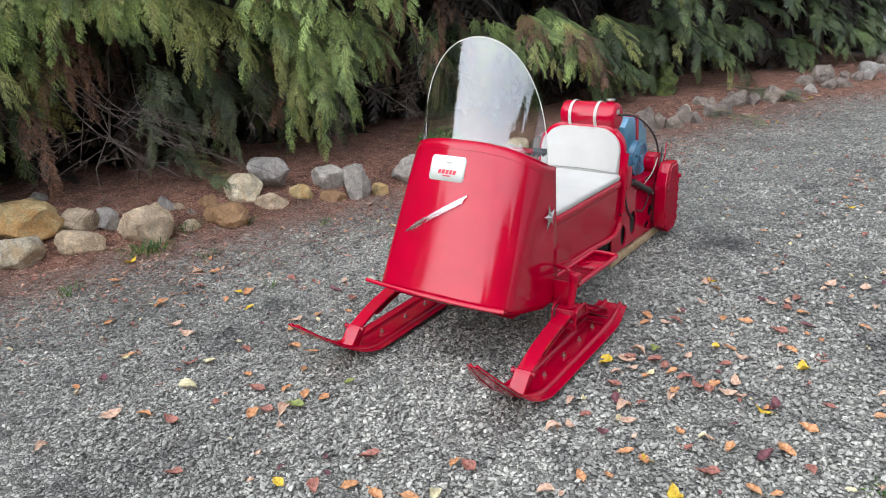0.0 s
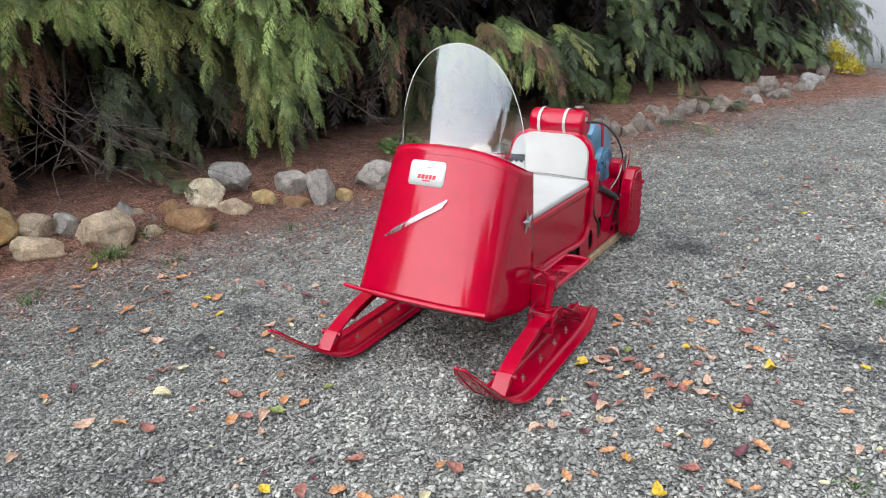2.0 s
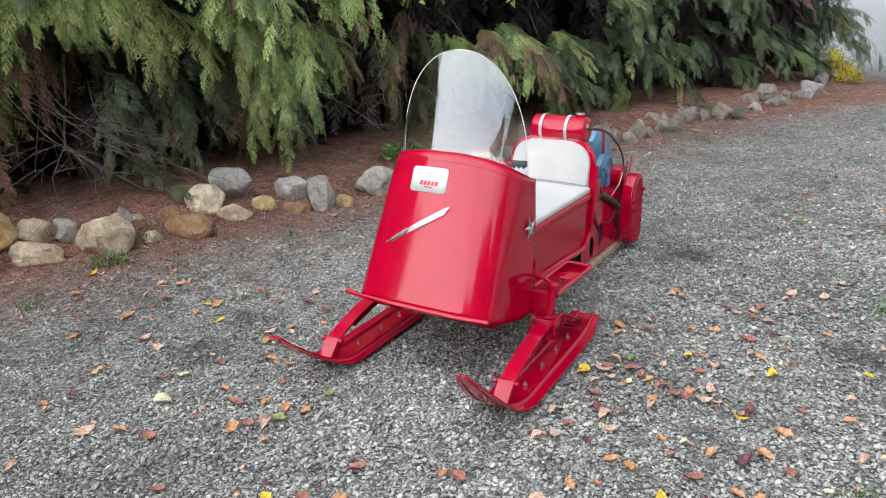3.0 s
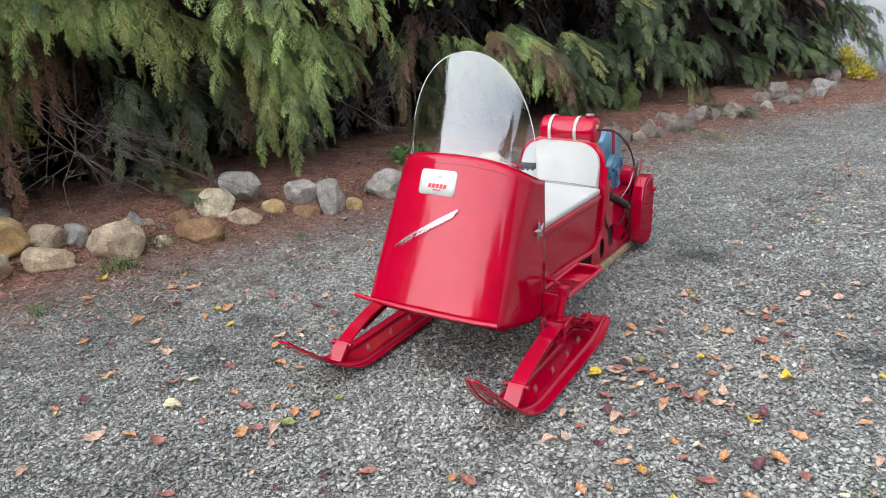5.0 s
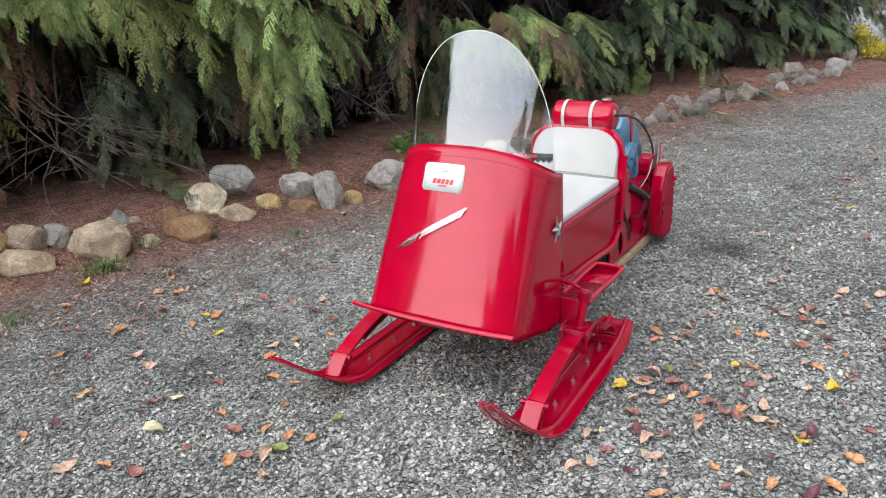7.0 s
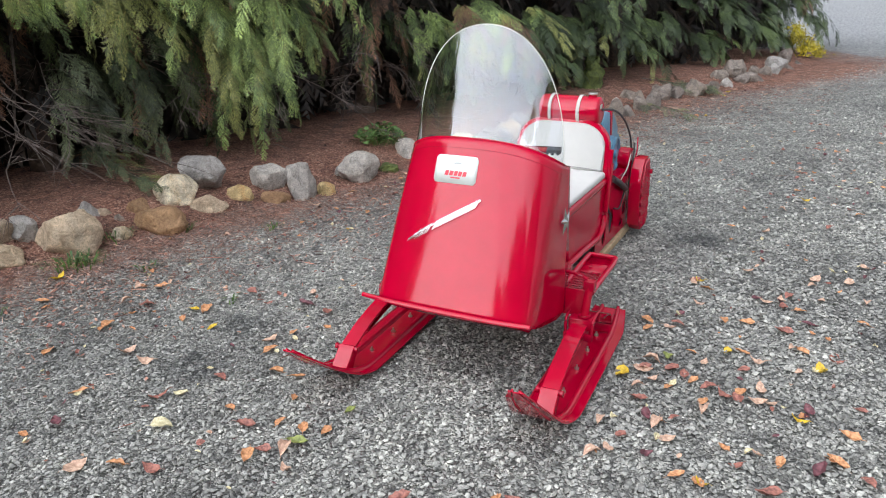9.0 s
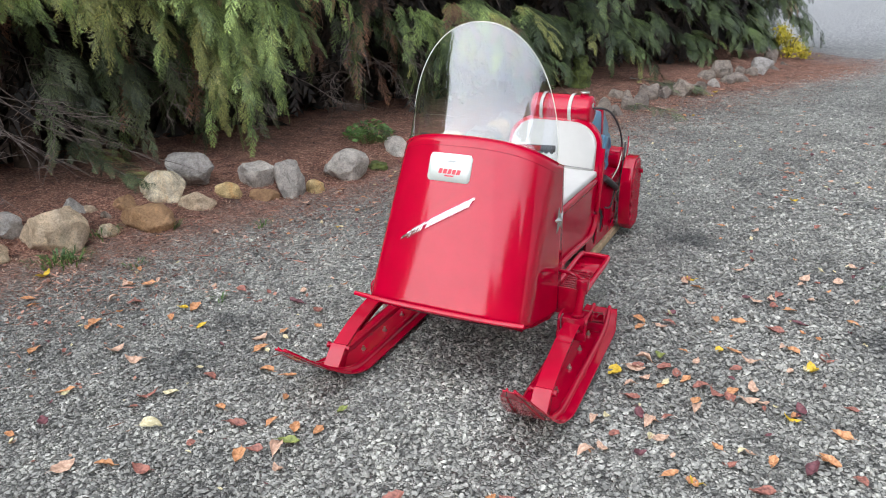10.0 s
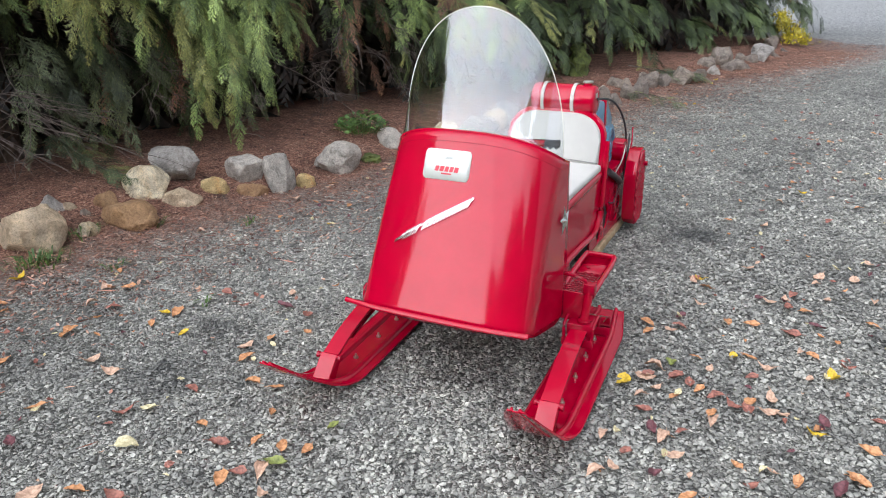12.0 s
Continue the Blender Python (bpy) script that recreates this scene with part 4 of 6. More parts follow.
    # fuel tank lying across the backrest
    TX, TZ, TR = -0.056, 0.789, 0.071
    profile = [(-0.153, 0.0), (-0.153, 0.045), (-0.151, 0.060), (-0.145, 0.068), (-0.136, TR), (0.136, TR), (0.145, 0.068), (0.151, 0.060), (0.153, 0.045), (0.153, 0.0)]
    bm = bmesh.new()
    rings = [[bm.verts.new((TX + px, 1.535 + r * math.cos(a), TZ + r * math.sin(a))) for a in (2 * math.pi * k / 40 for k in range(40))] for px, r in profile[1:-1]]
    for r0, r1 in zip(rings, rings[1:]):
        for k in range(40):
            bm.faces.new((r0[k], r0[(k + 1) % 40], r1[(k + 1) % 40], r1[k]))
    bm.faces.new(rings[0])
    bm.faces.new(rings[-1])
    tank = part("fuel_tank", bm, RED, SLED, "red cylindrical fuel tank with pale straps", smooth=0.7)
    for x in (-0.146, -0.004):
        bm = bmesh.new()
        rr = [[bm.verts.new((x + q, 1.535 + (TR + 0.003) * math.cos(a), TZ + (TR + 0.003) * math.sin(a))) for a in (2 * math.pi * k / 40 for k in range(40))] for q in (-0.0085, 0.0085)]
        for k in range(40):
            bm.faces.new((rr[0][k], rr[0][(k + 1) % 40], rr[1][(k + 1) % 40], rr[1][k]))
        st = part("strap", bm, STRAP, tank, "pale tank strap", smooth=0.9)
        m = st.modifiers.new("thickness", "SOLIDIFY")
        m.thickness, m.offset = 0.002, 1
    part("filler_neck", disc("z", (0.050, 1.535, TZ + TR + 0.004), 0.020, 0.016, 20), RED, tank)
    part("filler_cap", disc("z", (0.050, 1.535, TZ + TR + 0.014), 0.024, 0.010, 24, 0.003), STEEL, tank)
    for k in range(3):
        part("tank_mark", box(TX + 0.1525, TX + 0.1545, 1.505 + 0.012 * k, 1.513 + 0.012 * k, 0.805, 0.827, 0), STRAP, tank, smooth=0)
    part("tank_cradle", box(-0.19, 0.075, 1.48, 1.60, 0.69, 0.722, 0.004), RED_WORN, SLED)


build_rear()

# ---- border stones ----
# x, y, width, height, kind of rock, lean in degrees
NEAR_STONES = [
    (-3.04, -0.33, 0.54, 0.19, "mossy", -14), (-2.77, -0.53, 0.41, 0.16, "pale", -4), (-2.83, -0.06, 0.25, 0.15, "tan", 0), (-2.62, -0.16, 0.3, 0.12, "tan", 0),
    (-2.72, 0.08, 0.18, 0.15, "blue", 0), (-2.5, 0.18, 0.38, 0.22, "tan", 0), (-2.72, 0.49, 0.14, 0.09, "grey", 0), (-2.67, 0.55, 0.09, 0.05, "tan", 0),
    (-3.64, 0.07, 0.17, 0.07, "grey", 0), (-2.56, 0.58, 0.08, 0.05, "dark", 0), (-2.4, 0.45, 0.14, 0.08, "pale", 0), (-2.57, 0.72, 0.16, 0.09, "brown", 0),
]
MORE_STONES = [
    (-2.33, 0.68, 0.35, 0.14, "brown", 6), (-2.55, 0.98, 0.31, 0.17, "pale", 8), (-2.56, 1.26, 0.33, 0.21, "grey", 0), (-2.32, 1.07, 0.24, 0.1, "tan", 0),
    (-2.3, 1.32, 0.19, 0.09, "mossy", 0), (-2.27, 1.58, 0.26, 0.17, "grey", 6), (-2.11, 1.46, 0.21, 0.08, "brown", 0), (-2.01, 1.6, 0.21, 0.27, "blue", -6),
    (-1.92, 1.76, 0.13, 0.1, "mossy", 0), (-2.06, 2.1, 0.09, 0.1, "blue", 0), (-1.92, 2.15, 0.31, 0.22, "grey", 16), (-1.9, 2.83, 0.27, 0.14, "grey", 0),
]
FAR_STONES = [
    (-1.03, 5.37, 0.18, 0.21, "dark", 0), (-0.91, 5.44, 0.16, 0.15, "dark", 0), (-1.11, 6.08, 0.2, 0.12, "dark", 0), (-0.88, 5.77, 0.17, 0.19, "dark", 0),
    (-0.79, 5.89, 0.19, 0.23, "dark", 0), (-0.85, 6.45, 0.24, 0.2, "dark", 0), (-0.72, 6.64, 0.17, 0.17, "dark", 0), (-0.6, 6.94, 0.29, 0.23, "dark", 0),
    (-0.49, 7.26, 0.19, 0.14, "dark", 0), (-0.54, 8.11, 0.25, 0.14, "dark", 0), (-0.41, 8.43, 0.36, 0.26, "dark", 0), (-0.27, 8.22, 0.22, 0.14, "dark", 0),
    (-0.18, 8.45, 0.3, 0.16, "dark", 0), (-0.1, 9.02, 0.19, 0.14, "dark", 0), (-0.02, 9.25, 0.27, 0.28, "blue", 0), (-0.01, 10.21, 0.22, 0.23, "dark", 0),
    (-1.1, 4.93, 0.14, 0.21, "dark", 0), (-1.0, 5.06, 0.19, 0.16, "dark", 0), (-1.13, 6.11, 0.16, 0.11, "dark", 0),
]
LEAVES_WEST = [
    (-2.18, -0.11, 'yellow'), (-1.98, -0.32, 'orange'), (-1.67, -0.46, 'rust'), (-1.49, -0.39, 'orange'), (-1.5, -0.35, 'orange'), (-1.2, -0.49, 'tan'), (-1.07, -0.51, 'tan'),
    (-1.63, -0.14, 'tan'), (-1.51, -0.13, 'rust'), (-1.63, 0.06, 'orange'), (-1.72, 0.01, 'tan'), (-1.27, -0.06, 'yellow'), (-1.23, -0.03, 'orange'), (-1.06, -0.16, 'yellow'),
    (-1.24, -0.16, 'orange'), (-0.72, -0.02, 'orange'), (-0.91, 0.35, 'tan'), (-0.71, 0.2, 'rust'), (-0.62, 0.08, 'orange'), (-0.76, -0.13, 'tan'), (-0.7, -0.19, 'orange'),
    (-0.72, -0.46, 'rust'), (-0.75, -0.62, 'cream'), (-0.65, -0.8, 'cream'), (-1.1, -0.79, 'orange'), (-0.81, -0.67, 'rust'), (-0.53, -0.6, 'orange'), (-0.31, -0.58, 'orange'),
    (-0.22, -0.57, 'orange'), (-0.14, -0.55, 'orange'), (-0.18, -0.65, 'green'), (-0.19, -0.7, 'tan'), (-0.28, -0.78, 'orange'), (-0.25, -0.74, 'rust'), (-0.61, -1.02, 'orange'),
    (-0.49, -0.98, 'rust'), (-0.71, -1.09, 'tan'), (-0.12, -0.78, 'tan'), (-0.14, -0.41, 'green'), (-0.46, -0.31, 'orange'),
]
LEAVES_EAST = [
    (-0.56, -0.32, 'orange'), (-0.37, -0.44, 'orange'), (-0.4, -0.66, 'rust'), (-0.85, 0.22, 'plum'), (-1.18, 0.22, 'rust'), (-1.02, 0.15, 'rust'), (-1.5, -0.64, 'orange'),
    (-0.99, -0.96, 'plum'), (0.62, 0.29, 'yellow'), (0.69, 0.44, 'tan'), (0.68, 0.36, 'tan'), (0.74, 0.5, 'green'), (0.73, 0.3, 'tan'), (0.8, 0.28, 'orange'),
    (0.78, 0.05, 'plum'), (0.82, 0.02, 'tan'), (0.74, -0.11, 'rust'), (0.69, -0.25, 'tan'), (0.94, 0.17, 'tan'), (0.93, 0.34, 'rust'), (0.99, 0.31, 'rust'),
    (0.87, 0.36, 'orange'), (0.83, 0.39, 'rust'), (0.78, 0.41, 'rust'), (0.81, 0.59, 'orange'), (0.99, 0.68, 'orange'), (1.06, 0.62, 'tan'), (1.02, 0.53, 'rust'),
    (1.28, 0.66, 'yellow'), (1.1, 0.41, 'tan'), (1.1, 0.32, 'tan'), (1.25, 0.29, 'orange'), (1.4, 0.24, 'orange'), (1.37, 0.07, 'orange'), (1.22, -0.02, 'orange'),
    (1.05, -0.02, 'orange'), (1.1, -0.1, 'rust'), (0.95, -0.23, 'orange'), (1.0, 1.23, 'tan'), (1.06, 1.28, 'tan'),
]
LEAVES_NORTH = [
    (1.22, 1.36, 'tan'), (1.32, 1.65, 'tan'), (1.17, 1.61, 'tan'), (0.87, 0.94, 'orange'), (0.96, 0.97, 'orange'), (1.2, 1.06, 'plum'), (1.11, 0.94, 'rust'),
    (1.16, 0.8, 'tan'), (1.4, 1.18, 'orange'), (1.15, 1.2, 'orange'), (0.58, 0.79, 'orange'), (0.6, 0.72, 'orange'), (1.33, -0.01, 'plum'), (1.42, 0.42, 'rust'),
    (0.12, -1.0, 'yellow'), (0.52, -0.6, 'orange'), (0.57, -0.59, 'rust'), (0.23, -0.95, 'rust'), (0.32, -0.88, 'orange'), (0.42, -0.87, 'orange'), (0.52, -0.82, 'orange'),
    (0.57, -0.77, 'cream'), (0.84, -0.56, 'tan'), (0.89, -0.43, 'orange'), (0.96, -0.38, 'orange'), (1.17, -0.36, 'yellow'), (1.21, -0.2, 'rust'), (1.38, 0.06, 'orange'),
    (1.46, -0.0, 'rust'), (1.41, -0.18, 'orange'), (-0.71, -1.35, 'tan'), (-0.2, -1.17, 'rust'), (0.27, -0.73, 'rust'), (1.02, -0.24, 'orange'),
]


def build_stone(x, y, w, h, kind, lean, seed, group):
    rnd = random.Random(seed)
    bm = bmesh.new()
    bmesh.ops.create_icosphere(bm, subdivisions=4 if w > 0.12 else 3, radius=0.5)
    off = Vector((rnd.uniform(-9, 9), rnd.uniform(-9, 9), rnd.uniform(-9, 9)))
    angular = kind in ("grey", "blue", "dark")
    cuts = [Vector((rnd.gauss(0, 1), rnd.gauss(0, 1), rnd.gauss(0, 0.8))).normalized() for _ in range(13 if angular else 11)]
    edge = [rnd.uniform(0.27, 0.42) if angular else rnd.uniform(0.31, 0.45) for _ in cuts]
    for v in bm.verts:
        p = v.co.copy()
        p.z *= 1.15
        for c, e in zip(cuts, edge):
            over = p.dot(c) - e
            if over > 0:
                p -= c * over * 0.93
        p *= 1 + 0.18 * noise.noise(p * 2.2 + off)
        p *= 1 + 0.075 * noise.noise(p * 6 + off) + 0.03 * noise.noise(p * 19 + off)
        v.co = p
    bm.transform(Matrix.Rotation(radians(lean), 4, "Y"))
    low = Vector([min(v.co[k] for v in bm.verts) for k in range(3)])
    span = Vector([max(v.co[k] for v in bm.verts) for k in range(3)]) - low
    for v in bm.verts:
        q = v.co - low
        v.co = Vector(((q.x / span.x - 0.5) * w, (q.y / span.y - 0.5) * w * 0.75, q.z / span.z * (1.05 * h + 0.06) - 0.02))
    words = {"dark": "dark angular basalt block in the border", "grey": "angular grey basalt stone in a garden border", "tan": "rounded tan granite stone edging the drive", "pale": "pale weathered granite stone in the border", "brown": "low brown sandstone block half sunk in litter", "mossy": "ochre stone with moss in the border", "blue": "blue-grey slate stone set in the border"}
    ob = part("border_stone", bm, ROCKS[kind], None, words[kind], smooth=0.5 if angular else 0.9, m=pose(x, y, ground_height(x, y) - 0.058, 0, 0, 28 + rnd.uniform(-8, 8)))
    tagged(ob, category="stone", group=group)


for i, row in enumerate(NEAR_STONES + MORE_STONES):
    build_stone(*row, 100 + i, "stones along the hedge")
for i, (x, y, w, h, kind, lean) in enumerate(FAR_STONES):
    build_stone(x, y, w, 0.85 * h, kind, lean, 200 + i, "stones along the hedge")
for i in range(10):
    q = LINE_AT + LINE * (3.15 + 0.2 * i) + SIDE * random.uniform(-0.2, 0.0)
    build_stone(round(q.x, 2), round(q.y, 2), random.uniform(0.16, 0.28), random.uniform(0.12, 0.2), ("dark", "tan", "dark")[i % 3], 0, 500 + i, "stones along the hedge")
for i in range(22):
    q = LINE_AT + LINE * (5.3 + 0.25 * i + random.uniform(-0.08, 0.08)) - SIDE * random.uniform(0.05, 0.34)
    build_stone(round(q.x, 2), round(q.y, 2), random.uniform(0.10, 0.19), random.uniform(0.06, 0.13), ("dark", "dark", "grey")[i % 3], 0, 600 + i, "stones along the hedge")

# ---- cedar hedge ----
def feather_shape(seed):
    """A fine cedar spray one unit long: a stem, side shoots, and scale leaves along both edges of each shoot."""
    rnd = random.Random(seed)
    tri = []

    def blade(a, b, w):
        n = Vector((a.y - b.y, b.x - a.x, 0)).normalized() * w
        tri.append((a - n, a + n, b))

    bend = rnd.uniform(-0.12, 0.12)
    blade(Vector((0, 0, 0)), Vector((bend, 1, 0)), 0.011)
    for k in range(15):
        t = 0.05 + 0.93 * k / 15
        s = 1 if k % 2 else -1
        ln = (0.36 * (1 - t) ** 0.75 + 0.06) * rnd.uniform(0.72, 1.15)
        an = radians(rnd.uniform(24, 42))
        a = Vector((bend * t, t, 0))
        d = Vector((s * math.sin(an), math.cos(an), 0))
        blade(a, a + d * ln, 0.009)
        m = max(3, int(ln / 0.048))
        for j in range(m):
            u = 0.14 + 0.84 * j / m
            c = a + d * ln * u
            for r in (-1, 1):
                bn = an * s + r * radians(rnd.uniform(32, 46))
                blade(c, c + Vector((math.sin(bn), math.cos(bn), 0)) * 0.092 * (1 - 0.5 * u) * rnd.uniform(0.7, 1.3), 0.0098)
    v = np.array([[tuple(p) for p in t3] for t3 in tri], np.float32).reshape(-1, 3)
    v[:, 2] = -0.30 * v[:, 1] ** 2 - 0.6 * v[:, 0] ** 2 + 0.025 * np.sin(9 * v[:, 1] + seed)
    return v


def frond_shape(seed, fine=True):
    """A flat cedar spray one unit long: a stem, side shoots, and short scale-leaf shoots on those."""
    rnd = random.Random(seed)
    tri = []

    def blade(a, b, w):
        d = (b - a)
        n = Vector((-d.y, d.x, 0)).normalized() * w
        tri.append((a - n, a + n, b))

    blade(Vector((0, 0, 0)), Vector((0, 1, 0)), 0.012)
    count = 15 if fine else 9
    for k in range(count):
        t = 0.06 + 0.92 * k / count
        s = 1 if k % 2 else -1
        ln = (0.40 * (1 - t) ** 0.8 + 0.07) * rnd.uniform(0.8, 1.12)
        an = radians(rnd.uniform(34, 52))
        a = Vector((0, t, 0))
        d = Vector((s * math.sin(an), math.cos(an), 0))
        b = a + d * ln
        blade(a, b, 0.024 if fine else 0.06)
        if not fine:
            continue
        m = max(3, int(ln / 0.055))
        for j in range(m):
            u = 0.18 + 0.8 * j / m
            r = 1 if j % 2 else -1
            bn = an * s + r * radians(rnd.uniform(36, 50))
            c = a + d * ln * u
            blade(c, c + Vector((math.sin(bn), math.cos(bn), 0)) * (0.115 * (1 - 0.55 * u)) * rnd.uniform(0.8, 1.2), 0.021)
    v = np.array([[tuple(p) for p in t3] for t3 in tri], np.float32).reshape(-1, 3)
    v[:, 2] = -0.30 * v[:, 1] ** 2 - 0.55 * v[:, 0] ** 2 + 0.02 * np.sin(9 * v[:, 1] + seed)
    return v


FEATHER = [feather_shape(20 + k) for k in range(8)]
FINE = [frond_shape(40 + k) for k in range(6)]
COARSE = [frond_shape(60 + k, False) for k in range(4)]
RNG = np.random.default_rng(7)


class Crown:
    def __init__(self):
        self.v, self.i = [], []

    def spray(self, shape, at, way, face, size, mat):
        y = way / np.linalg.norm(way)
        x = np.cross(y, face)
        x /= max(np.linalg.norm(x), 1e-6)
        z = np.cross(x, y)
        self.v.append((shape * size) @ np.stack([x, y, z]) + at)
        self.i.append(np.full(len(shape) // 3, mat, np.int32))

    def made(self, name, parent, label):
        v = np.concatenate(self.v)
        inv = np.array(parent.matrix_basis.inverted())
        v = v @ inv[:3, :3].T + inv[:3, 3]
        f = np.arange(len(v), dtype=np.int32).reshape(-1, 3)
        return joined(name, v, f, [GREEN, YELLOW, DEAD, INNER_SHADE, DEEP, DULL], np.concatenate(self.i), parent, label)


def hedge_point(s, d, z):
    p = LINE_AT + LINE * s - SIDE * d
    return np.array((p.x, p.y, z))


OUT = np.array(SIDE)
LONG = np.array(LINE)
DOWN = np.array((0.0, 0.0, -1.0))


def plume(crown, s, z, d, length, count, size, shapes, dead=0.06, gold=0.14, fall=1.0, spread=0.55, tone=0):
    """A drooping branch end: it grows out of the hedge and hangs, with sprays on both sides."""
    lean = RNG.uniform(-0.9, 0.9)
    start = hedge_point(s, d, z)
    mood = RNG.random()
    mat = 2 if mood < dead else 1 if mood < dead + gold else tone
    for k in range(count):
        t = (k + 0.5) / count
        q = start + OUT * length * (0.75 * t - 0.25 * t * t) + LONG * lean * length * t * 0.7 + DOWN * length * fall * (0.15 * t + 0.75 * t * t)
        side = (1 if k % 2 else -1) * RNG.uniform(0.4, 1.0) * spread * (1 - 0.55 * t)
        way = OUT * RNG.uniform(0.2, 0.9) * (1 - 0.5 * t) + LONG * (side + 0.4 * lean) + DOWN * fall * (0.25 + 0.75 * t + RNG.uniform(-0.25, 0.25))
        face = OUT * 0.35 + LONG * RNG.uniform(-0.6, 0.6) + np.array((0, 0, RNG.uniform(0.7, 1.8)))
        m = mat if RNG.random() < 0.88 or mat > 2 else RNG.integers(0, 2)
        crown.spray(shapes[RNG.integers(len(shapes))], q, way, face, size * RNG.uniform(0.7, 1.2) * (1.05 - 0.3 * t), m)


def bump(s, z):
    return 0.34 * noise.noise(Vector((s * 1.0, z * 1.1, 4.2))) + 0.18 * noise.noise(Vector((s * 2.3, z * 2.0, 9.1)))


HOLLOWS = ((0.22, 0.75, 0.42, 0.42), (2.72, 0.75, 0.38, 0.42), (5.0, 1.05, 0.62, 0.32), (1.25, 0.55, 0.25, 0.25), (3.25, 0.80, 0.45, 0.40))


def gap_at(s, z):
    """Hollows between the boughs."""
    if any(((s - a) / r) ** 2 + ((z - 0.40 - b) / q) ** 2 < 1 for a, b, r, q in HOLLOWS):
        return True
    return s > 0.1 and noise.noise(Vector((s * 1.35 + 3.0, z * 1.5, 2.2))) < -0.10


SKIRT = ((-3, 0.5), (-0.9, 0.55), (-0.3, 0.70), (-0.02, 0.80), (0.12, 1.12), (0.45, 1.14), (0.75, 0.98), (1.0, 0.82), (1.3, 0.72), (1.6, 0.46), (1.95, 0.28), (2.25, 0.36), (2.45, 0.92), (2.9, 0.95), (3.3, 0.45), (4.2, 0.38), (12, 0.34))


def skirt(s):
    """The height down to which the sprays hang."""
    return float(np.interp(s, [a for a, _ in SKIRT], [b for _, b in SKIRT])) + 0.08 * noise.noise(Vector((s * 3.1, 5.7, 0)))


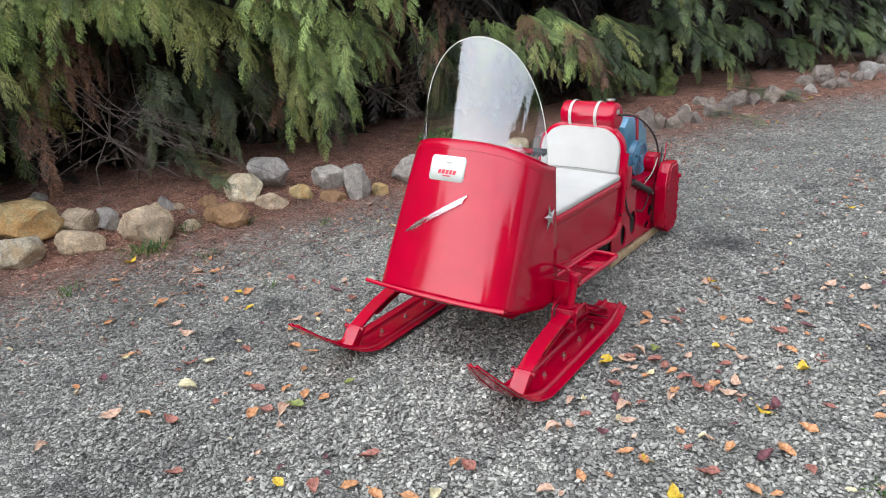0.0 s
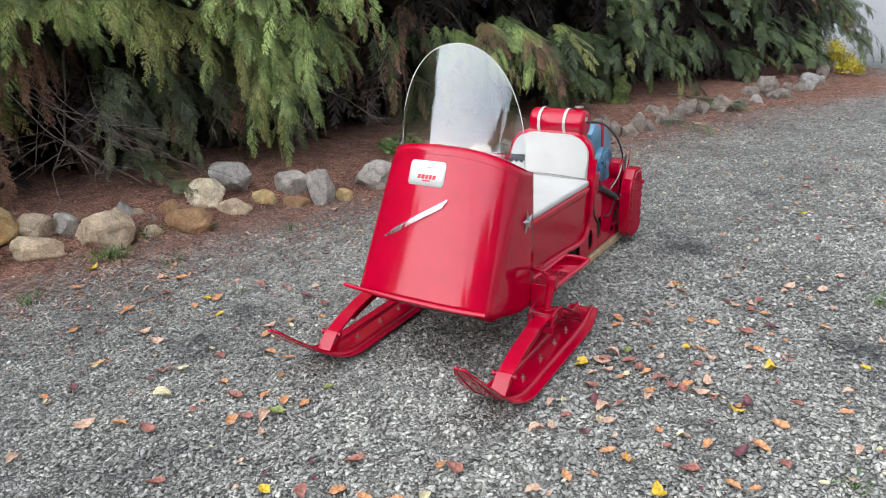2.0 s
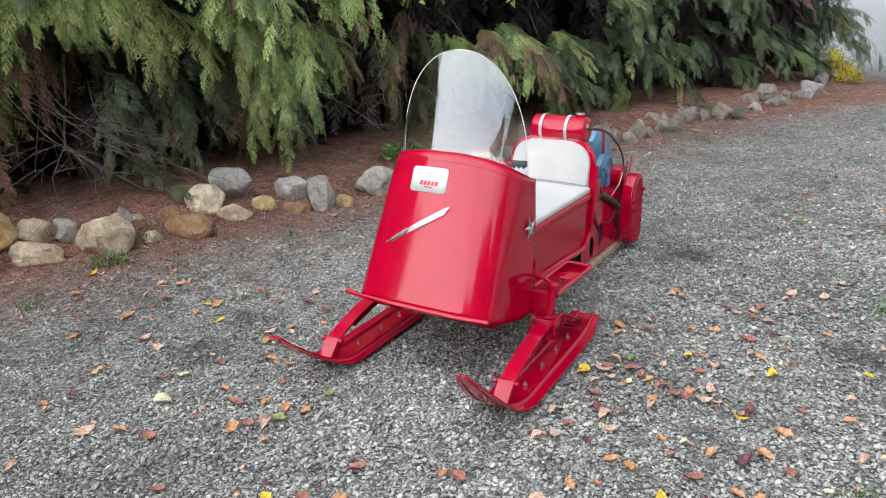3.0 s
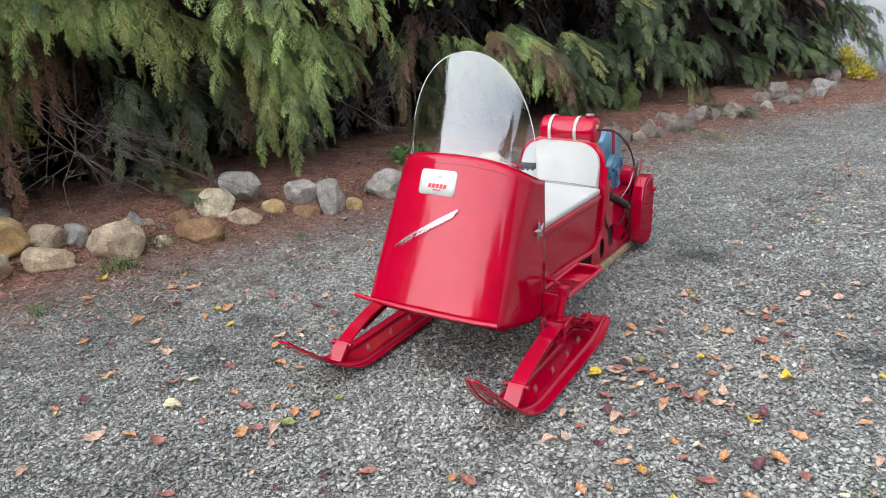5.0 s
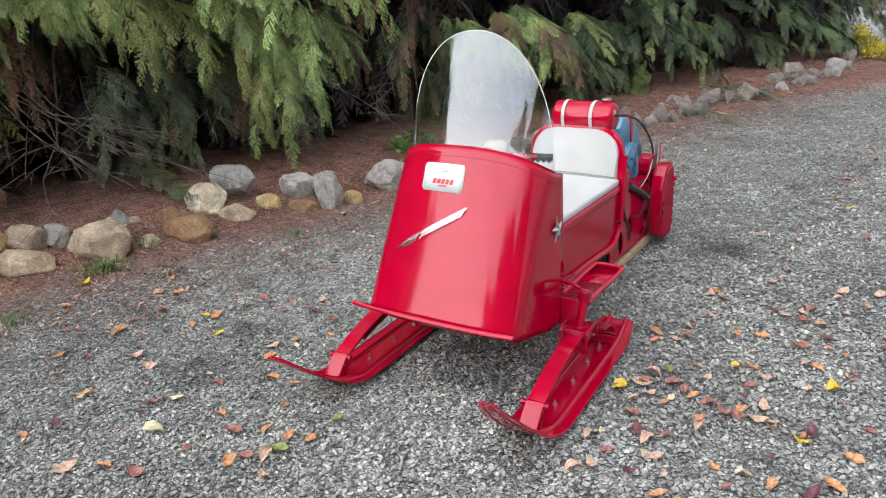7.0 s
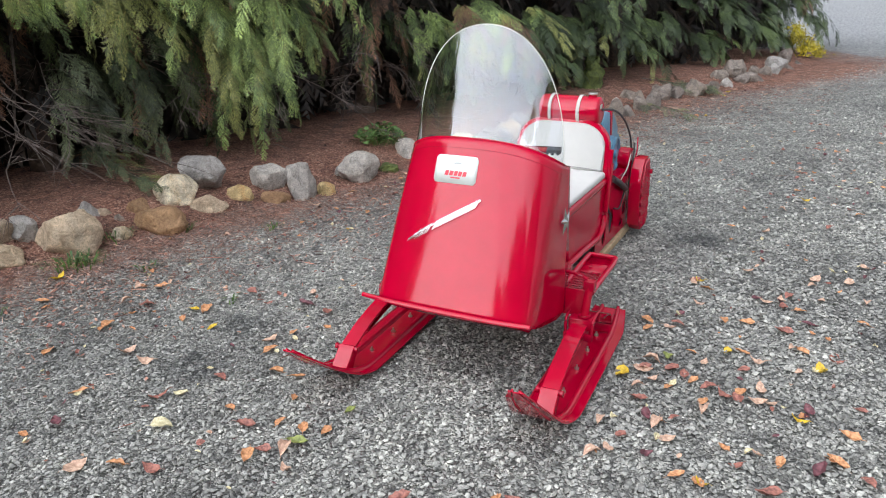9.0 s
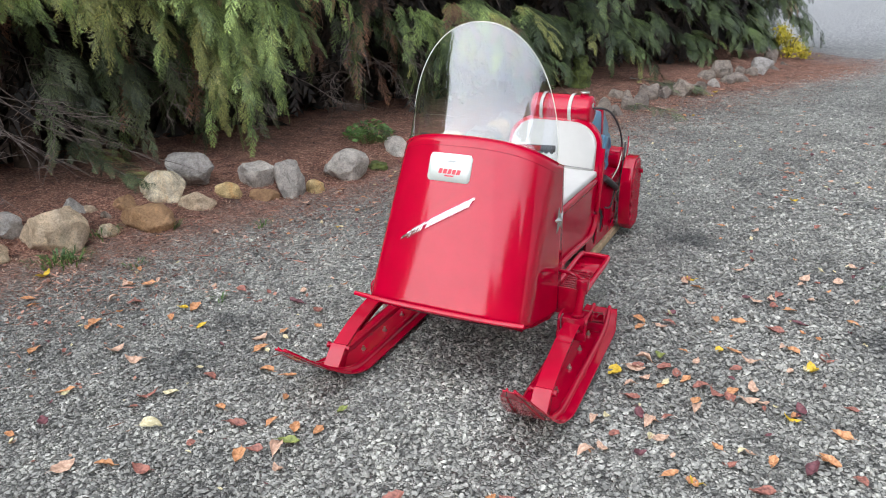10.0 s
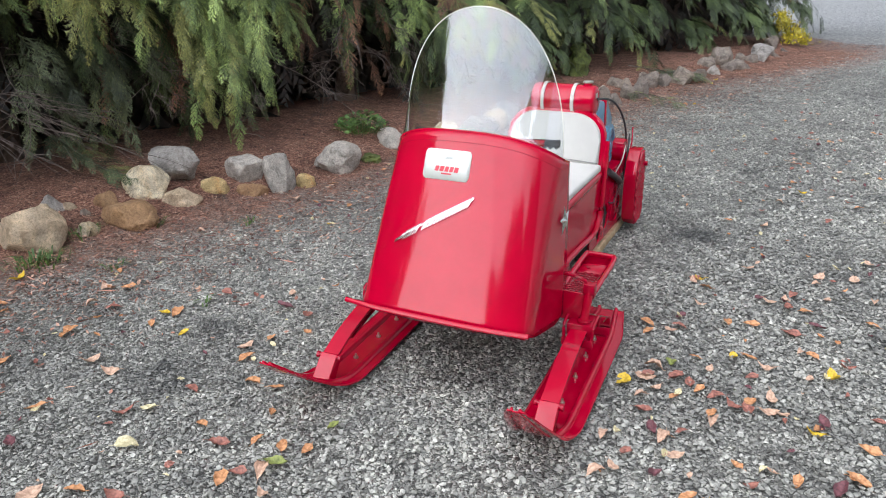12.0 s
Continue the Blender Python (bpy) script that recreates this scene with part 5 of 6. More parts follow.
def build_cedar(k, s):
    near = -1.6 < s < 4.4
    base = hedge_point(s, 1.75 + random.uniform(-0.15, 0.15), 0)
    base[2] = ground_height(base[0], base[1]) - 0.02
    height = 4.4 + random.uniform(-0.35, 0.4)
    tree = thing("cedar_tree", Matrix.Translation(base), "dense dark green cedar in a hedge with drooping sprays", "tree", "cedars of the hedge")
    trunk = tube([(0, 0, -0.05), (0.03, 0.02, 1.0), (-0.02, 0.03, 2.4), (0.02, 0, height)], 0.11, 10, 5, r1=0.02)
    for v in trunk.verts:
        v.co += Vector((noise.noise(v.co * 6), noise.noise(v.co * 6 + Vector((3, 1, 2))), 0)) * 0.02
    part("trunk", trunk, BARK, tree)
    out = Vector(SIDE)
    for j in range(7):
        z = 0.35 + 0.28 * j + random.uniform(-0.08, 0.08)
        w = random.uniform(-0.8, 0.8)
        d = (out + Vector(LINE) * w).normalized()
        r = random.uniform(0.5, 0.72)
        part("limb", tube([(0, 0, z), tuple(d * 0.45 * r + Vector((0, 0, z + 0.10))), tuple(d * 0.9 * r + Vector((0, 0, z + 0.02))), tuple(d * 1.2 * r + Vector((0, 0, z - 0.22)))], 0.024, 6, 4, r1=0.005), TWIG, tree)
    if near:
        for j in range(6):
            z = random.uniform(0.45, 1.1)
            d = (out + Vector(LINE) * random.uniform(-1.2, 1.2)).normalized()
            r = random.uniform(0.9, 1.4)
            spine = [Vector((0, 0, z))]
            for q in range(1, 7):
                jog = Vector((random.uniform(-0.05, 0.05), random.uniform(-0.05, 0.05), random.uniform(-0.04, 0.03)))
                spine.append(d * 0.2 * q * r + Vector((0, 0, max(0.10, z + 0.03 * q - 0.021 * q * q))) + jog)
            bm = tube([tuple(p) for p in spine], 0.006, 5, 2, r1=0.0015)
            for q in range(15):
                u = random.uniform(2.0, 5.9)
                a = spine[int(u)].lerp(spine[int(u) + 1], u % 1)
                e = a + d * random.uniform(0.08, 0.24) + Vector(LINE) * random.choice((-1, 1)) * random.uniform(0.05, 0.22) + Vector((0, 0, random.uniform(-0.16, 0.04)))
                mid = (a + e) / 2 + Vector((random.uniform(-0.02, 0.02), random.uniform(-0.02, 0.02), 0.012))
                tube([tuple(a), tuple(mid), tuple(e)], 0.0024, 4, 2, r1=0.0009, bm=bm)
                for _ in range(2):
                    e2 = mid + (e - mid) * random.uniform(0.2, 0.8) + Vector((random.uniform(-0.09, 0.09), random.uniform(-0.09, 0.09), random.uniform(-0.08, 0.03)))
                    tube([tuple(mid), tuple(e2)], 0.0015, 3, 1, r1=0.0007, bm=bm)
            part("bare_branch", bm, TWIG, tree)
    if abs(s - 0.6) < 0.2:
        rnd = random.Random(8)
        for j in range(6):
            u = rnd.random()
            a = Vector(hedge_point(-0.15 + 0.35 * u, 1.0, 0.85 + 0.25 * rnd.random())) - tree.matrix_basis.translation
            e = Vector(hedge_point(0.25 + 0.75 * rnd.random(), rnd.uniform(0.35, 0.65), 0.30 + 0.35 * rnd.random())) - tree.matrix_basis.translation
            mid = a.lerp(e, 0.45) + Vector((rnd.uniform(-0.06, 0.06), rnd.uniform(-0.06, 0.06), -0.06 - 0.16 * rnd.random()))
            q1, q2 = a.lerp(mid, 0.5) + Vector((rnd.uniform(-0.05, 0.05), rnd.uniform(-0.05, 0.05), -0.03)), mid.lerp(e, 0.5) + Vector((0.03 * rnd.uniform(-1, 1), 0.03 * rnd.uniform(-1, 1), 0.02 * rnd.uniform(-1, 1)))
            bm = tube([tuple(a), tuple(q1), tuple(mid), tuple(q2), tuple(e)], 0.0048, 5, 3, r1=0.0014)
            for _ in range(7):
                f = rnd.uniform(0.15, 0.95)
                b0 = mid.lerp(e, f)
                b1 = b0 + (e - mid) * rnd.uniform(0.2, 0.5) + Vector((rnd.uniform(-0.07, 0.07), rnd.uniform(-0.07, 0.07), rnd.uniform(-0.12, 0.05)))
                tube([tuple(b0), tuple(b0.lerp(b1, 0.5) + Vector((0, 0, 0.012))), tuple(b1)], 0.0022, 4, 2, r1=0.0008, bm=bm)
            part("bare_branch", bm, TWIG, tree)
    crown = Crown()
    half = 0.78
    if near:
        # boughs, each a cluster of hanging plumes, with hollows between them
        for j in range(7):
            for i in range(5):
                a0 = s - half + 0.32 * (i + RNG.uniform(0.1, 0.9))
                z0 = skirt(a0) + 0.34 + 0.27 * (j + RNG.uniform(-0.3, 0.3))
                if z0 > 2.6 or (gap_at(a0, z0) and z0 < 2.0) or RNG.random() < 0.10:
                    continue
                d0 = 0.98 - 1.15 * bump(a0, z0) + RNG.uniform(-0.16, 0.16) - 0.06 * j
                gold, dead = (0.75, 0.03) if RNG.random() < 0.18 else (0.04, 0.7) if RNG.random() < 0.08 else (0.12, 0.02)
                for _ in range(3):
                    ln = RNG.uniform(0.36, 0.66)
                    a, z = a0 + RNG.uniform(-0.13, 0.13), z0 + RNG.uniform(-0.08, 0.10)
                    z = max(z, skirt(a) + 0.85 * ln + 0.20)
                    plume(crown, a, z, d0 + RNG.uniform(-0.08, 0.08), ln, 10, RNG.uniform(0.20, 0.34), FEATHER, dead, gold, fall=RNG.uniform(0.5, 1.15), spread=0.85)
        # second tier, its shade put in with the deep green, and brown hanging sprays
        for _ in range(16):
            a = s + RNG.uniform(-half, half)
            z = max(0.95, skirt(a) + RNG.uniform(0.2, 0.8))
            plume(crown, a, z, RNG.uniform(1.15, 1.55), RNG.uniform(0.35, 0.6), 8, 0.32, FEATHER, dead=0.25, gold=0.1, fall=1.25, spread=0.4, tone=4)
        # fronds hanging low behind the front boughs, shade carried by their dull colour
        for _ in range(12 if 0 < s < 2 else 1):
            a = RNG.uniform(0.50, 1.25) if 0 < s < 2 else s + RNG.uniform(-half, half)
            plume(crown, a, RNG.uniform(0.80, 1.15), RNG.uniform(0.95, 1.4), RNG.uniform(0.35, 0.5), 9, 0.25, FEATHER, dead=0.08, gold=0, fall=1.3, spread=0.4, tone=5)
        # the long yellowing bough that hangs lowest, and green ones over the hollow
        if 2.0 < s < 2.2:
            for _ in range(20):
                a = RNG.uniform(1.45, 2.2)
                plume(crown, a, RNG.uniform(0.75, 1.35), RNG.uniform(0.62, 0.95), RNG.uniform(0.36, 0.5), 10, 0.24, FEATHER, dead=0.02, gold=0.75 if a < 1.75 else 0.2, fall=1.2, spread=0.6)
        if 0 < s < 1:
            for _ in range(14):
                plume(crown, RNG.uniform(-0.3, 0.75), RNG.uniform(1.55, 1.75), RNG.uniform(0.7, 0.95), RNG.uniform(0.3, 0.42), 10, 0.24, FEATHER, dead=0.0, gold=0.1, fall=1.0, spread=0.8)
        # withered sprays round the hollow
        for _ in range(5 if 0 < s < 1 else 2):
            a = RNG.uniform(-0.05, 0.5) if 0 < s < 1 else s + RNG.uniform(-half, half)
            plume(crown, a, RNG.uniform(1.1, 1.4), RNG.uniform(0.95, 1.2), RNG.uniform(0.28, 0.4), 8, 0.20, FEATHER, dead=1.0, gold=0, fall=1.3, spread=0.4)
        # inner brown sprays, coloured near black so the hollows look shaded
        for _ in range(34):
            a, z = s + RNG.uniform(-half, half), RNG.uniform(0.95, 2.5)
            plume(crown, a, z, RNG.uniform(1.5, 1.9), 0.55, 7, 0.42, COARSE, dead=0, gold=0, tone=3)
    else:
        far = s > 4
        for _ in range(76 if far else 34):
            a, z = s + RNG.uniform(-half, half), 0.4 + 2.2 * RNG.random() ** 1.25
            if far and (gap_at(a, z) or RNG.random() < 0.1):
                continue
            ln = RNG.uniform(0.55, 0.95)
            z = max(z, skirt(a) + 0.3 * ln)
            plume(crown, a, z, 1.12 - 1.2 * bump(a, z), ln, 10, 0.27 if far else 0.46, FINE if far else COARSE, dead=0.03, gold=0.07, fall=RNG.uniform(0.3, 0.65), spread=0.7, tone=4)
        # brown insides again, their darkness painted in rather than cast
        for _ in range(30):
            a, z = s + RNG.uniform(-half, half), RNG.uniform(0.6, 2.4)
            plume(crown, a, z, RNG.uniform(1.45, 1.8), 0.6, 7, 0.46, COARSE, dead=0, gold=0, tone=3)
    for _ in range(46):
        a, z = s + RNG.uniform(-half, half), RNG.uniform(2.4, height + 0.1)
        k2 = (z - 2.4) / (height - 2.3)
        plume(crown, a, z, 1.05 + 0.55 * k2 - bump(a, z), 0.75, 7, 0.55, COARSE, dead=0.02, gold=0.1)
    # unseen back of the hedge, packed and mostly near black to block light
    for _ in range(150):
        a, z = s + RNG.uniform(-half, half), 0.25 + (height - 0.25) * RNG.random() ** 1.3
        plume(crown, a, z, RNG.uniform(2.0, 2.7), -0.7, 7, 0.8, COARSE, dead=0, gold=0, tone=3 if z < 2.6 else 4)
    crown.made("crown", tree, "drooping green and yellowing cedar sprays with brown insides darkened as shade")


for k in range(15):
    build_cedar(k, -8.4 + 1.5 * k)


# ---- trees across the yard ----
def build_fir(x, y, height, wide):
    m = Matrix.Translation((x, y, ground_height(x, y)))
    tree = thing("fir_tree", m, "broad dark conifer across the yard", "tree", "firs across the yard")
    part("trunk", tube([(0, 0, -0.1), (0.05, 0, height * 0.5), (0, 0, height)], 0.22, 10, 4, r1=0.03), BARK, tree)
    crown = Crown()
    at = np.array((x, y, 0.0))
    for _ in range(1700):
        t = RNG.random() ** 0.65
        z = 0.6 + t * (height - 0.6)
        r = wide * (1 - 0.5 * t * t) * RNG.uniform(0.4, 1.0)
        an = RNG.uniform(0, 2 * math.pi)
        o = np.array((math.cos(an), math.sin(an), 0))
        crown.spray(COARSE[RNG.integers(4)], at + o * r + np.array((0, 0, z)), o + DOWN * RNG.uniform(0.2, 0.7), o * 0.4 + np.array((0, 0, 1.0)), RNG.uniform(1.0, 1.7), 0)
    crown.made("crown", tree, "dark green layered branches")


for x, y, h, w in ((2.6, -17.0, 7.2, 3.0), (5.2, -16.4, 7.5, 3.2), (7.8, -15.4, 8.6, 3.2), (10.3, -13.9, 9.4, 3.4), (12.6, -11.9, 9.2, 3.3), (14.6, -9.4, 7.4, 3.1), (16.0, -6.4, 7.7, 3.1), (17.0, -3.2, 7.3, 3.1)):
    build_fir(x, y, h, w)


# ---- small growth ----
def build_weed(x, y, r, n, tall):
    rnd = random.Random(int(1000 * (x + y + 50)))
    bm = bmesh.new()
    for _ in range(n):
        an, q = rnd.uniform(0, 6.28), rnd.uniform(0, r)
        p = Vector((q * math.cos(an), 1.3 * q * math.sin(an), 0))
        d = Vector((math.cos(an), math.sin(an), 0)) * rnd.uniform(0.4, 1.3)
        h = tall * rnd.uniform(0.5, 1.0)
        w = Vector((-d.y, d.x, 0)).normalized() * rnd.uniform(0.002, 0.005)
        a, b = bm.verts.new(p - w), bm.verts.new(p + w)
        m = p + d * h * 0.4 + Vector((0, 0, h * 0.7))
        c, e = bm.verts.new(m - w), bm.verts.new(m + w)
        f = bm.verts.new(p + d * h + Vector((0, 0, h * 0.75)))
        bm.faces.new((a, b, e, c))
        bm.faces.new((c, e, f))
    ob = thing("weed_tuft", Matrix.Translation((x, y, ground_height(x, y) - 0.004)), "small green weed tuft growing by the stones", "weed", "weeds by the border")
    part("foliage", bm, GRASS, ob, smooth=0)["kind"] = "stuff"


for row in ((-2.30, 0.04, 0.12, 60, 0.09), (-2.24, 0.10, 0.08, 40, 0.08), (-2.38, 0.40, 0.07, 34, 0.08), (-2.20, 0.72, 0.05, 24, 0.07), (-1.76, 1.03, 0.05, 22, 0.06), (-1.9, 0.2, 0.05, 18, 0.05), (-2.05, -0.55, 0.06, 20, 0.06), (1.57, 1.64, 0.09, 44, 0.045), (1.66, 0.02, 0.05, 20, 0.045), (-1.2, 0.1, 0.03, 10, 0.05)):
    build_weed(*row)


def build_shrub():
    x, y = 0.18, 10.85
    ob = thing("gold_shrub", Matrix.Translation((x, y, ground_height(x, y))), "low yellow-leaved shrub sprawling at the end of the hedge", "shrub")
    for k in range(12):
        an = 0.52 * k
        part("stem", tube([(0, 0, 0), (0.1 * math.cos(an), 0.1 * math.sin(an), 0.25), (0.20 * math.cos(an), 0.2 * math.sin(an), 0.38 + 0.06 * math.sin(3 * an))], 0.006, 5, 4, r1=0.002), TWIG, ob)
    n = 1500
    knots = np.array([(-0.16, 0.05, 0.40), (-0.08, -0.05, 0.30), (0.02, 0.06, 0.22), (0.10, -0.04, 0.14), (0.20, 0.03, 0.08), (-0.02, -0.12, 0.12), (-0.20, 0.1, 0.24)])
    p = knots[RNG.integers(len(knots), size=n)] + RNG.normal(0, 1, (n, 3)) * np.array((0.055, 0.065, 0.045))
    p[:, 2] = np.maximum(p[:, 2], 0.02)
    d = RNG.normal(0, 1, (n, 2, 3))
    d *= 0.022 / np.linalg.norm(d, axis=2)[:, :, None]
    v = np.stack([p - d[:, 0], p + d[:, 1] * 0.6, p + d[:, 0], p - d[:, 1] * 0.6], 1).reshape(-1, 3)
    joined("leaf_mass", v, np.arange(4 * n, dtype=np.int32).reshape(-1, 4), [GOLD], None, ob, "small yellow leaves")["kind"] = "stuff"


build_shrub()


def build_low_sprays(x, y, an, n, size, rise, label):
    """A cedar branch end that comes down to the ground and spreads there."""
    ob = thing("low_branch", pose(x, y, ground_height(x, y) + 0.02, 0, 0, an), label, "branch", "low cedar branches")
    line = smooth_line([(-0.45, 0, 0.05 + rise), (-0.2, 0.02, 0.06 + 0.5 * rise), (0.1, 0, 0.06), (0.36, -0.02, 0.03)], 8)
    part("stem", tube([tuple(p) for p in line[::4]], 0.006, 5, 3, r1=0.002), TWIG, ob)
    c = Crown()
    m = np.array(ob.matrix_basis)
    for k in range(n):
        t = 0.25 + 0.75 * k / n
        p = line[min(int(t * len(line)), len(line) - 1)]
        q = m[:3, :3] @ np.array(p) + m[:3, 3]
        w = m[:3, :3] @ np.array((0.9, (1 if k % 2 else -1) * RNG.uniform(0.2, 0.9), RNG.uniform(-0.35, 0.25)))
        c.spray(FEATHER[k % 8], q, w, np.array((RNG.uniform(-0.6, 0.6), RNG.uniform(-0.6, 0.6), 1.0)), size * RNG.uniform(0.7, 1.1), (5, 1, 5, 5)[k % 4])
    c.made("sprays", ob, "")


build_low_sprays(-2.98, 0.95, 8, 34, 0.20, 0.28, "low green cedar branch drooping over the litter")
build_low_sprays(-0.75, 6.9, 30, 34, 0.24, 0.10, "green cedar branch spreading over the stones")
build_low_sprays(-0.62, 5.65, -20, 14, 0.18, 0.0, "pale green fallen cedar sprig on gravel")


def build_leafy_plant(x, y, r, tall, n):
    rnd = random.Random(int(100 * x))
    ob = thing("ground_ivy", Matrix.Translation((x, y, ground_height(x, y))), "low leafy green plant growing behind the stones", "plant")
    stems, leaves = bmesh.new(), bmesh.new()
    for _ in range(n):
        an, q = rnd.uniform(0, 6.28), r * rnd.random() ** 0.6
        foot = Vector((0.6 * q * math.cos(an), 0.6 * q * math.sin(an), 0))
        top = Vector((q * math.cos(an), q * math.sin(an), tall * rnd.uniform(0.35, 1.0) * (1 - 0.5 * (q / r) ** 2)))
        tube([tuple(foot), tuple(foot.lerp(top, 0.6) + Vector((0, 0, 0.01))), tuple(top)], 0.0012, 4, 2, r1=0.0007, bm=stems)
        m = Matrix.Translation(top) @ Euler((rnd.uniform(-0.7, 0.7), rnd.uniform(-0.7, 0.7), rnd.uniform(0, 6.28))).to_matrix().to_4x4()
        size = rnd.uniform(0.016, 0.030)
        mid = [leaves.verts.new(m @ Vector((0, v * size, z * size))) for v, z in ((-1, 0), (0, 0.06), (1, -0.25))]
        for side in (-1, 1):
            rim = [leaves.verts.new(m @ Vector((side * u * size, v * size, 0.25 * u * size))) for u, v in ((0.62, -0.45), (0.55, 0.35))]
            leaves.faces.new((mid[0], rim[0], mid[1]))
            leaves.faces.new((mid[1], rim[0], rim[1]))
            leaves.faces.new((mid[1], rim[1], mid[2]))
    part("stems", stems, GRASS, ob)
    part("leaf_mass", leaves, GRASS, ob, "small rounded green leaves", smooth=0)["kind"] = "stuff"


build_leafy_plant(-2.20, 2.85, 0.22, 0.17, 190)


def build_stump():
    x, y = -1.62, 6.3
    bm = tube([(0, 0, -0.05), (0.01, 0, 0.13), (0.0, 0.02, 0.29), (0.0, 0.02, 0.31)], 0.16, 18, 6, r1=0.05)
    bmesh.ops.subdivide_edges(bm, edges=bm.edges[:], cuts=1)
    for v in bm.verts:
        v.co += Vector((noise.noise(v.co * 11), noise.noise(v.co * 11 + Vector((5, 2, 1))), 0.4 * noise.noise(v.co * 9))) * 0.06
    m = speckled("moss", (0.04, 0.052, 0.014), (0.12, 0.145, 0.035), 22.0, 0.9, bump=0.6, depth=0.02)
    ob = part("tree_stump", bm, m, None, "short moss-covered tree stump behind the stones", m=Matrix.Translation((x, y, ground_height(x, y))))
    tagged(ob, category="stump")


build_stump()


def build_moss(x, y, r):
    bm = bmesh.new()
    bmesh.ops.create_icosphere(bm, subdivisions=4, radius=1)
    for v in bm.verts:
        k = 1 + 0.35 * noise.noise(v.co * 2.1 + Vector((x, y, 0))) + 0.12 * noise.noise(v.co * 9)
        v.co = Vector((v.co.x * r * k, v.co.y * r * k, v.co.z * 0.6 * r * k))
    ob = part("moss_clump", bm, bpy.data.materials["moss"], None, "bright green moss cushion beside a border stone", m=Matrix.Translation((x, y, ground_height(x, y))))
    tagged(ob, category="moss")


build_moss(-1.87, 2.46, 0.075)


# ---- fallen leaves ----
def leaf_mesh(seed):
    rnd = random.Random(seed)
    bm = bmesh.new()
    n, ln, w = 7, 1.0, rnd.uniform(0.22, 0.34)
    curl, fold, twist = rnd.uniform(-0.6, 1.3), rnd.uniform(0.1, 0.9), rnd.uniform(-0.9, 0.9)
    rows = []
    for i in range(n + 1):
        t = i / n
        half = w * (math.sin(math.pi * t ** 0.85) ** 0.8) * rnd.uniform(0.86, 1.12) + 0.004
        y, z = ln * (t - 0.5), curl * (t - 0.5) ** 2 + 0.03
        row = []
        for q in (-1, -0.5, 0, 0.5, 1):
            row.append(bm.verts.new((half * q, y, z + fold * half * abs(q) + twist * q * half * (t - 0.5) + 0.05 * rnd.uniform(-1, 1))))
        rows.append(row)
    for a, b in zip(rows, rows[1:]):
        for k in range(4):
            bm.faces.new((a[k], a[k + 1], b[k + 1], b[k]))
    tube([(0, -0.5, rows[0][2].co.z), (0.03, -0.62, rows[0][2].co.z + 0.01), (0.05, -0.74, rows[0][2].co.z - 0.02)], 0.014, 4, 2, r1=0.006, bm=bm)
    lo = min(v.co.z for v in bm.verts)
    for v in bm.verts:
        v.co.z -= lo
    return bm


def build_leaves():
    shapes = {}
    rnd = random.Random(21)
    words = {"orange": "dry orange-brown fallen leaf lying on gravel", "yellow": "bright yellow fallen leaf lying on gravel", "rust": "rust-red curled fallen leaf on gravel", "tan": "pale tan dry leaf lying on gravel", "green": "yellow-green fallen leaf lying on gravel", "plum": "dark plum-coloured fallen leaf on gravel", "cream": "cream-coloured fallen leaf lying on gravel"}
    for key in LEAVES:
        for k in range(3):
            bm = leaf_mesh(hash_of(key) + k)
            me = bpy.data.meshes.new("fallen_leaf")
            bm.to_mesh(me)
            bm.free()
            me.materials.append(LEAVES[key])
            me.shade_smooth()
            shapes[key, k] = me
    rows = [(x, y, key, 1.0) for x, y, key in LEAVES_WEST + LEAVES_EAST + LEAVES_NORTH]
    kinds = ["orange"] * 6 + ["rust"] * 6 + ["tan"] * 5 + ["yellow", "plum"]
    for _ in range(170):
        x, y = 0.65 + 2.4 * rnd.random() ** 1.3, -0.25 + 6.2 * rnd.random() ** 1.3
        rows.append((x, y, rnd.choice(kinds), 0.8))
    for _ in range(80):
        s, d = rnd.uniform(-1.5, 9.0), -abs(rnd.gauss(0, 0.55)) + 0.1
        q = LINE_AT + LINE * s - SIDE * d
        rows.append((q.x, q.y, rnd.choice(kinds + ["yellow"]), 0.75))
    for x, y, key, f in rows:
        size = f * {"yellow": 0.066, "plum": 0.075, "tan": 0.068, "cream": 0.065}.get(key, 0.064) * rnd.uniform(0.75, 1.2)
        ob = new("fallen_leaf", shapes[key, rnd.randrange(3)])
        ob.matrix_basis = pose(x, y, ground_height(x, y) + 0.010, rnd.uniform(-12, 12), rnd.uniform(-14, 14), rnd.uniform(0, 360)) @ Matrix.Diagonal((size, size, size * rnd.uniform(0.7, 1.2), 1))
        tagged(ob, words[key], "leaf", "leaves on the drive")


